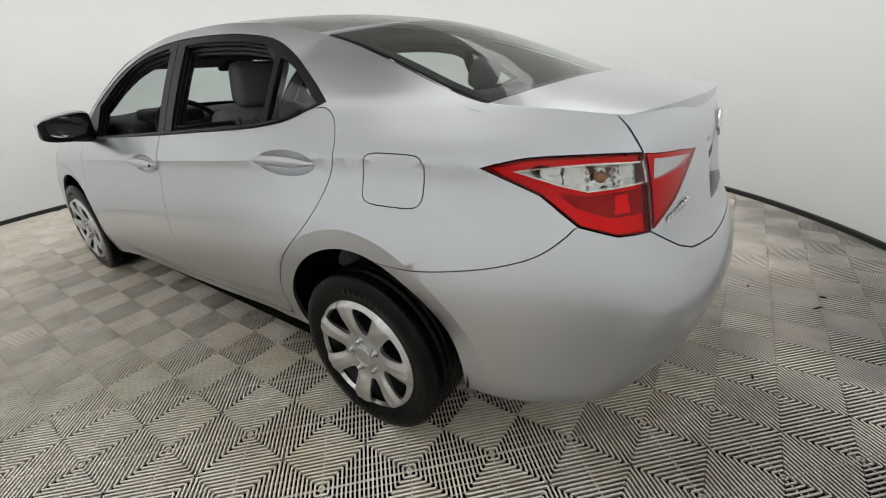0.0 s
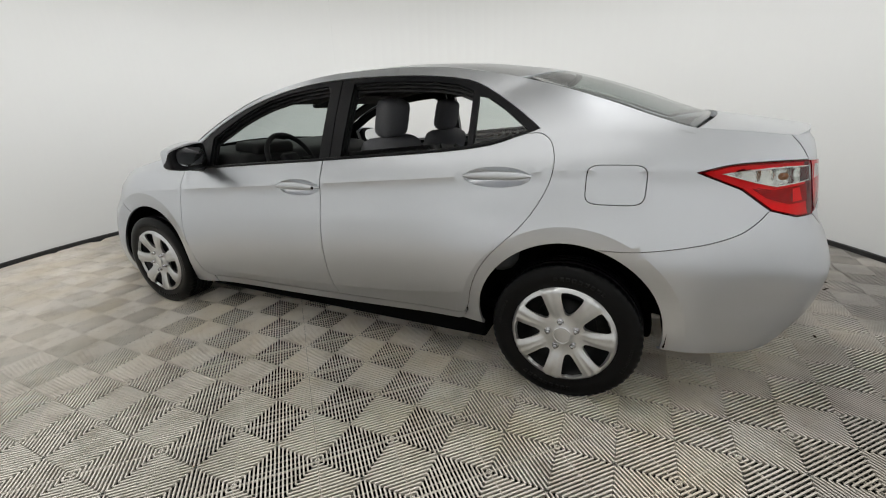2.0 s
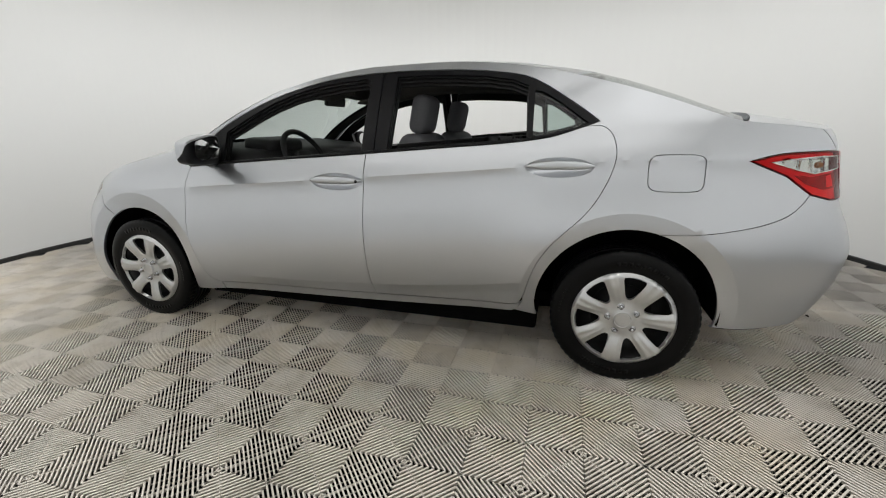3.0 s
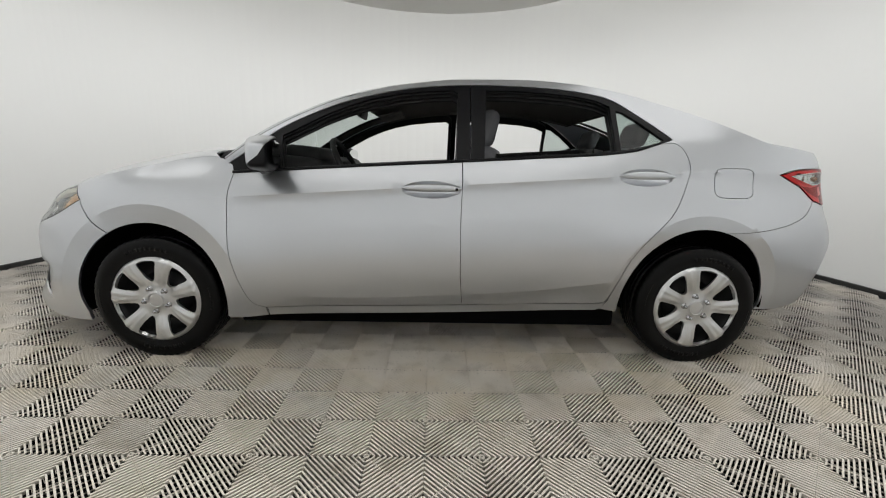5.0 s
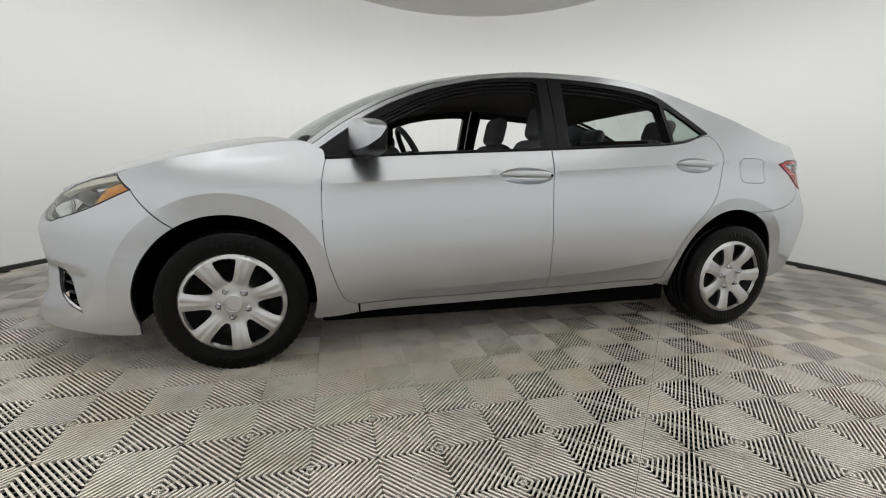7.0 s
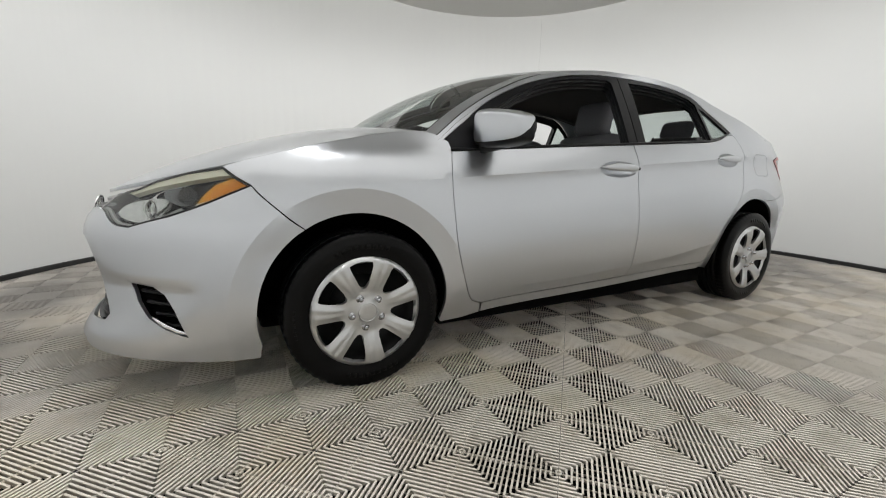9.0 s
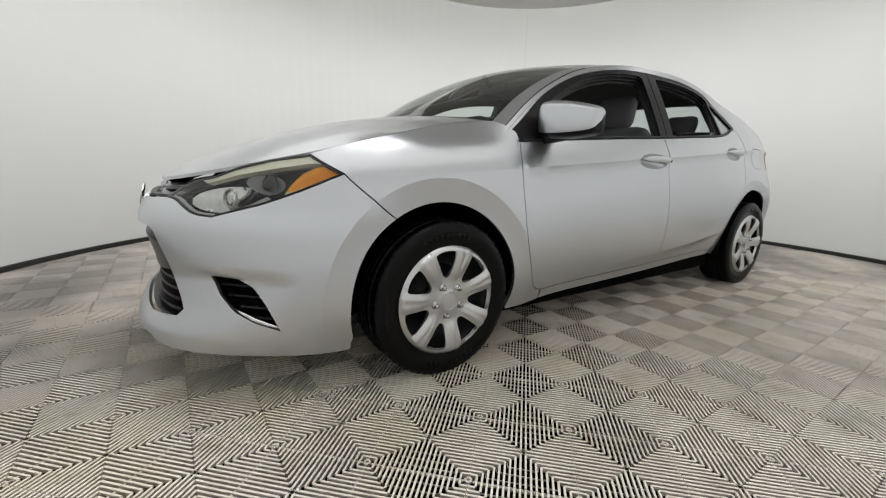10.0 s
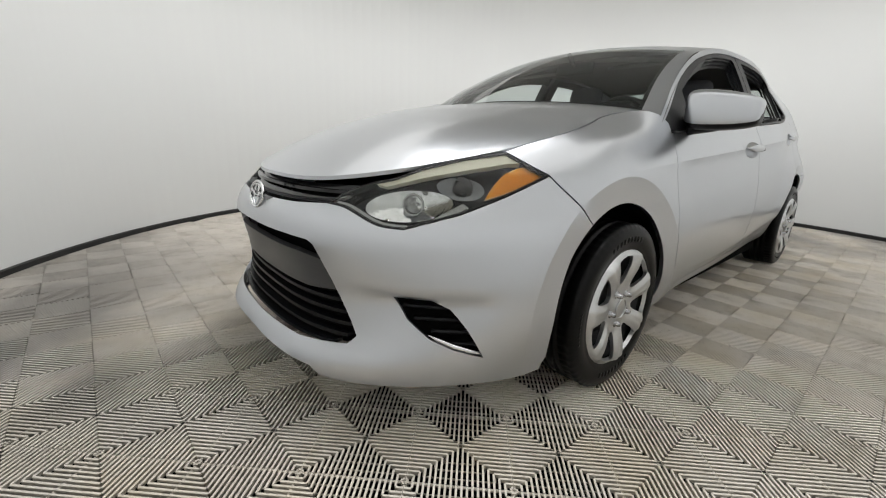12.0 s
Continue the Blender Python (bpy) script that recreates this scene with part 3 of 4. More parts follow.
bowed("black_border", *WS, M_BLACK, lift=-0.006, nu=40, nv=61, only=lambda t, y: y > 0.885 or t < 0.05 or t > 0.965, parent=windshield)
bowed("black_border", *RW, M_BLACK, inset=(0.026, 0.026), lift=-0.006, nu=40, nv=61, only=lambda t, y: y > 0.93 or t < 0.04 or t > 0.94, parent=rear_window)
for glass_pane, spec, rim in ((windshield, WS, 0.90), (rear_window, RW, 0.93)):
    bowed("pillar_trim", *spec, M_LINING, inset=(-0.012, -0.012), lift=-0.022, nu=40, nv=61, only=lambda t, y, rim=rim: y > rim, parent=glass_pane, label="grey inner pillar trim")
hood = bowed("hood", -1.795, -1.03, FENDER_TOP, -0.42, -0.18, lambda t: -0.104 * (1 - t) ** 3 + 0.012 * math.sin(math.pi * min(1, t * 0.75)) + 0.030 * t * t, 0, M_PAINT, inset=(0.004, 0.006), nu=40, nv=41, power=3.0, depth=0.012)
trunk_lid = bowed("trunk_lid", 1.745, 2.055, rail_z, 0.115, 0.135, 0.045, 0.022, M_PAINT, inset=(0.004, 0.004), depth=0.03, power=2.6)

# ---- nose ----
OPEN_HALF = [(0.0, 0.575), (0.25, 0.576), (0.345, 0.572), (0.368, 0.560), (0.424, 0.43), (0.492, 0.300), (0.475, 0.276), (0.3, 0.254), (0.0, 0.247)]
LAMP_EDGE = flowing([(0.36, 0.676), (0.42, 0.670), (0.47, 0.654), (0.53, 0.630), (0.583, 0.624)], 4)
FOG = [(-2.105, 0.425), (-2.03, 0.422), (-1.995, 0.400), (-1.965, 0.345), (-1.930, 0.262), (-2.00, 0.285), (-2.05, 0.315), (-2.085, 0.365)]
mouth = YF(*OPEN_HALF)
outline = YF((0.0, 0.662), (0.04, 0.645), (0.075, 0.650), (0.11, 0.664), (0.25, 0.668), *LAMP_EDGE) + X((-1.96, 0.665), (-1.84, 0.712), (-1.708, 0.772)) + X(*arc(*ARCH_F, 121.7, 196, 18)) + X((-1.712, 0.165), (-1.9, 0.163)) + YF((0.62, 0.163), (0.47, 0.164), (0.42, 0.168), (0.385, 0.192), (0.2, 0.197), (0.0, 0.199))


def nose_sheet(name, half, mat, holes=(), whole_holes=(), lift=0.0, step=0.03, depth=0.018, gap=0.0014, parent=None, label=""):
    def place(u, z):
        return surf(u, z, -1) if u >= -2.55 else surf(-5.10 - u, z, 1)
    hs = [list(h) for h in holes] + [[(-5.10 - u, z) for u, z in h[::-1]] for h in holes] + [mirrored(h, -1) for h in whole_holes]
    return sheet(name, mirrored(half, -1), place, step, mat, parent or car, label, holes=hs, gap=gap, depth=depth, lift=lift, lines=LINES if mat is M_PAINT else ())


front_bumper = nose_sheet("front_bumper", outline, M_PAINT, holes=[X(*FOG)], whole_holes=[mouth], depth=0.014, step=0.025)
nose_sheet("mouth_backing", mouth, M_DARK, lift=-0.055, depth=0.0, gap=0.0, parent=front_bumper)
M_PLATE_PANEL = material("dark_grey_panel", (0.055, 0.056, 0.058), 0.30, 0, 0.1, 14, 0.05, 700)
nose_sheet("plate_panel", YF((0.0, 0.522), (0.28, 0.522), (0.385, 0.512), (0.424, 0.425), (0.3, 0.41), (0.0, 0.405)), M_PLATE_PANEL, lift=-0.008, depth=0.02, gap=0.0, parent=front_bumper, label="plain dark grey panel in the bumper's mouth")


def bar_on_nose(name, z0, z1, y1, thick, tall, mat, parent, lift=0.0, n=30, end=-1):
    """A flat slat that follows the nose from side to side."""
    verts, faces = [], []
    for k in range(n + 1):
        y = y1 * (-1 + 2 * k / n)
        z = z0 + (z1 - z0) * (abs(y) / y1) ** 2
        u = u_at_y(abs(y), z, end) if abs(y) > 1e-6 else end * 2.55
        p = surf(u, z)
        x = p[0] - end * lift
        for dx, dz in ((0, tall / 2), (0, -tall / 2), (-end * thick, -tall / 2), (-end * thick, tall / 2)):
            verts.append((x + dx, y, z + dz))
    for k in range(n):
        a, b = 4 * k, 4 * k + 4
        faces += [(a + i, a + (i + 1) % 4, b + (i + 1) % 4, b + i) for i in range(4)]
    faces += [(0, 1, 2, 3), (4 * n + 3, 4 * n + 2, 4 * n + 1, 4 * n)]
    return link(name, verts, faces, mat, parent, "", False)


for z, y in ((0.382, 0.448), (0.348, 0.458), (0.314, 0.468), (0.280, 0.455), (0.252, 0.42)):
    bar_on_nose("slat", z, z + 0.012, y, 0.03, 0.011, M_BLACK, front_bumper, 0.016)
for s in (-1, 1):
    sheet("fog_backing", shrink(dense(X(*FOG), 0.02), -0.025), lambda a, b, s=s: surf(a, b, s), 0.03, M_DARK, front_bumper, "", depth=0.0, lift=-0.038)
    for k in range(4):
        z = 0.395 - 0.034 * k
        xa, xb = -2.095 + 0.017 * k + (0.012 * max(0, k - 1)), -1.99 + 0.015 * k
        pts = []
        for q in range(7):
            x = xa + (xb - xa) * q / 6
            p = Vector(surf(u_at_x(x, z), z, s))
            pts.append(p + Vector((0.022, -s * 0.014, 0)))
        v, f = tube(pts, 0.0065, 6)
        link("fog_slat", v, f, M_BLACK, front_bumper)
    pts = [Vector(surf(u_at_x(x, z), z, s)) + Vector((0.004, -s * 0.004, 0.004)) for x, z in ((-1.934, 0.268), (-1.965, 0.277), (-2.00, 0.290), (-2.03, 0.307), (-2.05, 0.320))]
    v, f = tube(pts, [0.004, 0.007, 0.008, 0.006, 0.003], 8)
    link("fog_trim", v, f, M_CHROME, front_bumper, "bright trim strip")
# upper grille and emblem
grille = nose_sheet("upper_grille", YF((0.0, 0.73), (0.2, 0.735), (0.46, 0.74), (0.40, 0.67), (0.36, 0.664), (0.11, 0.652), (0.0, 0.62)), M_GLOSSBLACK, lift=-0.028, depth=0.0, gap=0.0, label="narrow gloss black upper grille")
bar_on_nose("grille_bar", 0.700, 0.706, 0.40, 0.02, 0.010, M_GLOSSBLACK, grille, 0.014)
bar_on_nose("grille_bar", 0.672, 0.680, 0.385, 0.02, 0.006, M_BLACK, grille, 0.006)


def emblem(at, turn, a, b, parent):
    """A plain oval ring with smaller ovals in it."""
    for name, ca, cb, oz, r in (("emblem_ring", a, b, 0, 0.0050), ("emblem_oval", a * 0.82, b * 0.42, b * 0.36, 0.0036), ("emblem_oval", a * 0.34, b * 0.82, 0, 0.0036)):
        pts = [turn @ Vector((0, ca * math.cos(t), cb * math.sin(t) + oz)) + Vector(at) for t in (2 * math.pi * k / 32 for k in range(32))]
        v, f = tube(pts, r, 8, True)
        link(name, v, f, M_CHROME, parent)


emblem((-2.288, 0, 0.662), pose(0, 0, 0, 0, 12, 0).to_3x3(), 0.062, 0.043, grille)

# ---- headlights ----
M_AMBER = glass("amber_lens", (0.95, 0.56, 0.09), 0.02, 0.04)
M_SIGNAL = material("signal_back", (0.80, 0.74, 0.66), 0.25, 0.5, 0.3, 30, 1.0, 40)
M_CREAM = material("hazed_lens", (0.62, 0.60, 0.50), 0.35, 0.1, 0.08, 30)
M_REFLECT = material("lamp_reflector", (0.62, 0.63, 0.64), 0.10, 1.0, 0.30, 60, 0.35, 70)
M_LAMPDARK = material("lamp_housing", (0.045, 0.048, 0.054), 0.14, 0.4, 0.2, 40, 0.3, 25)
M_SMOKE = material("smoked_reflector", (0.16, 0.165, 0.175), 0.18, 0.9, 0.3, 50, 0.3, 60)
M_BEZEL = material("lamp_bezel", (0.30, 0.31, 0.31), 0.3, 0.4, 0.1, 30)
TOP_EDGE = [(-1.787, 0.836), (-1.90, 0.815), (-2.0, 0.784)]
head = X((-1.708, 0.774), *TOP_EDGE) + YF((0.50, 0.756), (0.45, 0.740), (0.40, 0.716), *LAMP_EDGE) + X((-1.96, 0.667), (-1.84, 0.714))
eyelid = X((-1.742, 0.808), (-1.787, 0.832), (-1.90, 0.811), (-2.0, 0.780)) + YF((0.50, 0.752), (0.46, 0.738), (0.49, 0.732)) + X((-2.00, 0.762), (-1.90, 0.786), (-1.80, 0.806))
amber = X((-1.714, 0.777), (-1.740, 0.804), (-1.780, 0.797), (-1.822, 0.778), (-1.860, 0.742), (-1.888, 0.706), (-1.84, 0.722), (-1.78, 0.746))
bowl = YF(*ellipse(0.552, 0.683, 0.088, 0.043, 28))
bowl2 = X(*ellipse(-1.938, 0.732, 0.052, 0.031, 24))
for s in (-1, 1):
    lamp = sheet("headlight", head, lambda a, b, s=s: surf(a, b, s), 0.025, M_LENS, car, "hazed clear headlight with an amber turn signal", gap=0.002, depth=0.0, lift=0.001)
    on = lambda a, b, s=s: surf(a, b, s)
    sheet("housing", head, on, 0.025, M_LAMPDARK, lamp, gap=0.004, depth=0.0, lift=-0.075)
    sheet("housing_rim", head, on, 0.025, M_BLACK, lamp, holes=[shrink(dense(head, 0.02), 0.006)], depth=0.045, lift=-0.002)
    sheet("eyelid", eyelid, on, 0.02, M_CREAM, lamp, depth=0.02, lift=-0.006)
    sheet("turn_signal", amber, on, 0.015, M_AMBER, lamp, depth=0.0, lift=-0.004)
    sheet("signal_reflector", amber, on, 0.015, M_SIGNAL, lamp, depth=0.004, lift=-0.014)

    def dish(poly, deep, name, mat, s=s, lamp=lamp):
        q = np.array(poly)
        c = q.mean(0)
        rad = np.linalg.norm(q - c, axis=1).max()
        def place(a, b):
            p = Vector(surf(a, b, s))
            r = min(1, math.hypot(a - c[0], b - c[1]) / rad)
            n = Vector((-0.8, s * 0.5, 0.15)).normalized()
            return p - n * (0.012 + deep * (1 - r * r))
        sheet(name, poly, place, 0.012, mat, lamp, depth=0.0, outward=(-1, s * 0.4, 0.1))
    dish(bowl, 0.058, "reflector", M_REFLECT)
    c = Vector(surf(u_at_y(0.555, 0.680, -1), 0.680, s)) + Vector((0.048, -s * 0.018, 0))
    turn = Vector((-0.8, s * 0.5, 0.1)).to_track_quat("-X", "Z").to_matrix()
    v, f = lathe([(0.030, 0.0), (0.033, -0.006), (0.030, -0.010), (0.026, -0.006), (0.024, 0.004)], 28, "x")
    link("bowl_ring", [turn @ Vector(p) + c for p in v], f, M_NUT, lamp)
    v, f = lathe([(0.0001, -0.030), (0.007, -0.026), (0.009, -0.016), (0.009, 0.0), (0.0001, 0.004)], 16, "x")
    link("bulb", [turn @ Vector(p) + c for p in v], f, M_LENS, lamp)
    fin = YF((0.655, 0.700), (0.668, 0.690), (0.625, 0.640), (0.600, 0.634))
    sheet("fin", fin, on, 0.012, M_BEZEL, lamp, depth=0.030, lift=-0.020)
    dish(bowl2, 0.020, "projector_bowl", M_SMOKE)
    c = Vector(surf(u_at_x(-1.945, 0.728), 0.728, s)) + Vector((0.030, -s * 0.020, 0))
    v, f = lathe([(0.034, 0.020), (0.036, 0.002), (0.034, -0.004), (0.028, -0.002), (0.022, -0.012), (0.012, -0.019), (0.0, -0.021)], 28, "x")
    turn = Vector((-0.86, s * 0.5, 0.08)).to_track_quat("-X", "Z").to_matrix()
    link("projector", [turn @ Vector(p) + c for p in v], f, M_GLOSSBLACK, lamp)
    lower = YF((0.41, 0.700), (0.375, 0.682), *LAMP_EDGE[1:])
    band = [(a, b + 0.002) for a, b in lower] + [(a + 0.004, b + 0.012) for a, b in lower[::-1][:-1]]
    sheet("bezel", band, on, 0.02, M_BEZEL, lamp, depth=0.012, lift=-0.006)

# ---- tail ----
lid_half = YR((0.0, 1.082), (0.3, 1.085), (0.50, 1.088)) + X((2.036, 1.085), (2.099, 1.004)) + X((2.143, 0.816)) + YR((0.498, 0.756), (0.44, 0.735), (0.3, 0.721), (0.0, 0.719))
PLATE = YR((0.0, 0.985), (0.235, 0.985), (0.20, 0.80), (0.0, 0.80))
def lid_place(u, z):
    return surf(u, z, -1) if u <= 2.55 else surf(5.10 - u, z, 1)


trunk_face = sheet("trunk_face", mirrored(lid_half, 1), lid_place, 0.026, M_PAINT, trunk_lid, holes=[mirrored(PLATE, 1)], gap=0.0014, depth=0.055)
sheet("plate_recess", mirrored(PLATE, 1), lid_place, 0.04, M_PAINT, trunk_lid, depth=0.0, lift=-0.055)
bump_half = YR((0.0, 0.718), (0.3, 0.720), (0.44, 0.734), (0.498, 0.755)) + X((2.143, 0.815)) + X(*LAMP_LO[1:3], *SEAM_R[::-1]) + X(*arc(*ARCH_R, 74, -8, 16)) + X((1.708, 0.272), (1.85, 0.262)) + YR((0.66, 0.270), (0.56, 0.300), (0.44, 0.330), (0.3, 0.345), (0.0, 0.35))
rear_bumper = skin_whole("rear_bumper", bump_half, 1, depth=0.012)
val_half = YR((0.0, 0.365), (0.3, 0.360), (0.44, 0.345), (0.56, 0.315), (0.66, 0.282)) + X((1.85, 0.272), (1.74, 0.28), (1.74, 0.245), (1.85, 0.235)) + YR((0.66, 0.235), (0.5, 0.235), (0.3, 0.23), (0.0, 0.23))
skin_whole("valance", val_half, 1, M_BLACK, rear_bumper, "black lower valance", lift=-0.022, gap=0.0)
M_RED = glass("red_lens", (0.93, 0.014, 0.032), 0.02, 0.03)
M_REDBACK = material("lamp_back", (0.95, 0.92, 0.90), 0.35, 0.0, 0.08, 30, 0.8, 45)
# darker copy of the lamp back; its grey paints a hollow's shade
M_REDBACK2 = material("shaded_lamp_back", (0.34, 0.30, 0.30), 0.25, 0.3, 0.4, 40, 0.8, 50)
M_FACET = material("lamp_facets", (0.80, 0.80, 0.80), 0.10, 1.0, 0.30, 60, 1.0, 55)
M_BULB = material("amber_bulb", (0.30, 0.13, 0.06), 0.15, 0.2, 0.1, 60)
M_LAMPEDGE = material("lamp_edge", (0.10, 0.004, 0.008), 0.15, 0, 0.1, 20)
clear_side = X((1.832, 0.964), (1.902, 0.976), (2.02, 0.985), (2.102, 0.985), (2.116, 0.934), (2.005, 0.916), (1.943, 0.930))
clear_lid = YR((0.562, 0.986), (0.405, 0.972), (0.455, 0.950), (0.566, 0.936))
lamp_side = X(*LAMP_UP, *LAMP_LO)
lamp_lid = X((2.102, 1.002)) + YR((0.45, 0.992), (0.36, 0.980), (0.42, 0.936), (0.496, 0.872)) + X((2.145, 0.819))
for s in (-1, 1):
    on = lambda a, b, s=s: surf(a, b, s)
    lamp = sheet("tail_light", lamp_side, on, 0.02, M_RED, car, "red and clear wraparound tail light", holes=[clear_side], gap=0.003, depth=0.0, lift=0.004)
    sheet("lamp_edge", lamp_side, on, 0.02, M_LAMPEDGE, lamp, depth=0.03, gap=0.003, lift=0.002, holes=[shrink(dense(lamp_side, 0.02), 0.006)])
    sheet("reflector", lamp_side, on, 0.02, M_REDBACK, lamp, gap=0.006, depth=0.0, lift=-0.010, holes=[clear_side])
    sheet("hollow", X((1.930, 0.918), (2.002, 0.906), (2.060, 0.914), (2.116, 0.922), (2.130, 0.862), (2.060, 0.856), (1.985, 0.880)), on, 0.02, M_REDBACK2, lamp, depth=0.004, lift=-0.006)
    sheet("bright_block", X((2.062, 0.908), (2.084, 0.912), (2.098, 0.868), (2.068, 0.864)), on, 0.012, M_REDBACK, lamp, depth=0.002, lift=-0.002)
    sheet("bright_block", X((1.875, 0.942), (1.925, 0.926), (1.960, 0.908), (1.920, 0.916)), on, 0.012, M_REDBACK, lamp, depth=0.002, lift=-0.003)
    sheet("clear_lens", clear_side, on, 0.012, M_LENS, lamp, depth=0.0, lift=0.004)
    sheet("clear_rim", clear_side, on, 0.012, M_FACET, lamp, depth=0.03, lift=0.002, holes=[shrink(dense(clear_side, 0.01), 0.004)])
    sheet("clear_reflector", clear_side, lambda a, b, s=s: Vector(surf(a, b, s)) + Vector((0, -s * 0.016 * (1 - abs(math.sin(70 * a))), 0)), 0.009, M_FACET, lamp, depth=0.0, lift=-0.022)
    bulb = Vector(surf(u_at_x(2.030, 0.950), 0.950, s)) - Vector((0.006, s * 0.006, 0))
    bv, bf = lathe([(0.0001, -0.016), (0.011, -0.010), (0.014, 0.0), (0.011, 0.010), (0.0001, 0.016)], 16, "x")
    link("bulb", [(bulb.x + p[0], bulb.y + p[1], bulb.z + p[2]) for p in bv], bf, M_BULB, lamp)
    lid_lamp = sheet("lid_light", lamp_lid, on, 0.02, M_RED, trunk_lid, "red and clear light on the lid", holes=[clear_lid], gap=0.002, depth=0.0, lift=0.005)
    sheet("lamp_edge", lamp_lid, on, 0.02, M_LAMPEDGE, lid_lamp, depth=0.03, gap=0.002, lift=0.003, holes=[shrink(dense(lamp_lid, 0.02), 0.005)])
    sheet("reflector", lamp_lid, on, 0.02, M_REDBACK, lid_lamp, gap=0.004, depth=0.0, lift=-0.010, holes=[clear_lid])
    sheet("clear_lens", clear_lid, on, 0.012, M_LENS, lid_lamp, depth=0.0, lift=0.005)
    sheet("clear_reflector", clear_lid, on, 0.009, M_FACET, lid_lamp, depth=0.0, lift=-0.015)
M_WHITEPLATE = material("plate_white", (0.7, 0.7, 0.7), 0.4, 0, 0.05, 30)
plate_frame = part("plate_frame", box((0.018, 0.33, 0.17), (2.196, 0, 0.893), 0.004, pose(0, 0, 0, 0, -6, 0)), M_BLACK, trunk_lid, "black plate frame")
part("plate", box((0.006, 0.295, 0.125), (2.206, 0, 0.893), 0.002, pose(0, 0, 0, 0, -6, 0)), M_WHITEPLATE, plate_frame, "white dealer plate with plain dark bars")
for dy, w in ((-0.07, 0.10), (0.06, 0.11)):
    part("plate_bar", box((0.002, w, 0.03), (2.2105, dy, 0.893), 0, pose(0, 0, 0, 0, -6, 0)), M_BLACK, plate_frame)
emblem((2.220, 0, 1.000), pose(0, 0, 0, 0, -8, 0).to_3x3(), 0.058, 0.040, trunk_lid)
for k in range(7):
    y = -0.525 + k * 0.0165
    z = 0.832 + k * 0.0042
    p = surf(u_at_y(abs(y), z, 1), z)
    part("model_name_bar", box((0.006, 0.011, 0.017), (p[0] + 0.003, p[1], z), 0.001), M_CHROME, trunk_lid)

# ---- side windows ----
OPEN_F = [(-0.728, 0.950), (-0.728, 1.078), (-0.64, 1.124), (-0.534, 1.181), (-0.426, 1.227), (-0.315, 1.264), (-0.176, 1.294), (-0.034, 1.311), (0.094, 1.320), (0.122, 1.305), (0.118, 1.006)]
OPEN_R = [(0.250, 1.014), (0.262, 1.324), (0.398, 1.325), (0.544, 1.319), (0.696, 1.309), (0.82, 1.290), (0.888, 1.262), (0.900, 1.064)]
OPEN_Q = [(0.922, 1.070), (0.918, 1.266), (0.955, 1.258), (1.04, 1.206), (1.10, 1.160), (1.150, 1.124), (1.09, 1.104), (1.00, 1.082)]
wider = lambda hole, d: [(x, z + d) if z > 1.05 + 0.1 * (x > 0.15) else (x, z) for x, z in hole]
frame_f = X(*[p for p in FRAME[::-1] if p[0] < 0.17], (0.183, 1.3715), (0.183, 1.004), *along(belt_z, 0.16, -1.03, 24))
frame_r = X((0.187, 1.3715), *[p for p in FRAME[::-1] if p[0] > 0.25], (1.138, 1.110), *along(belt_z, 1.12, 0.187, 18))
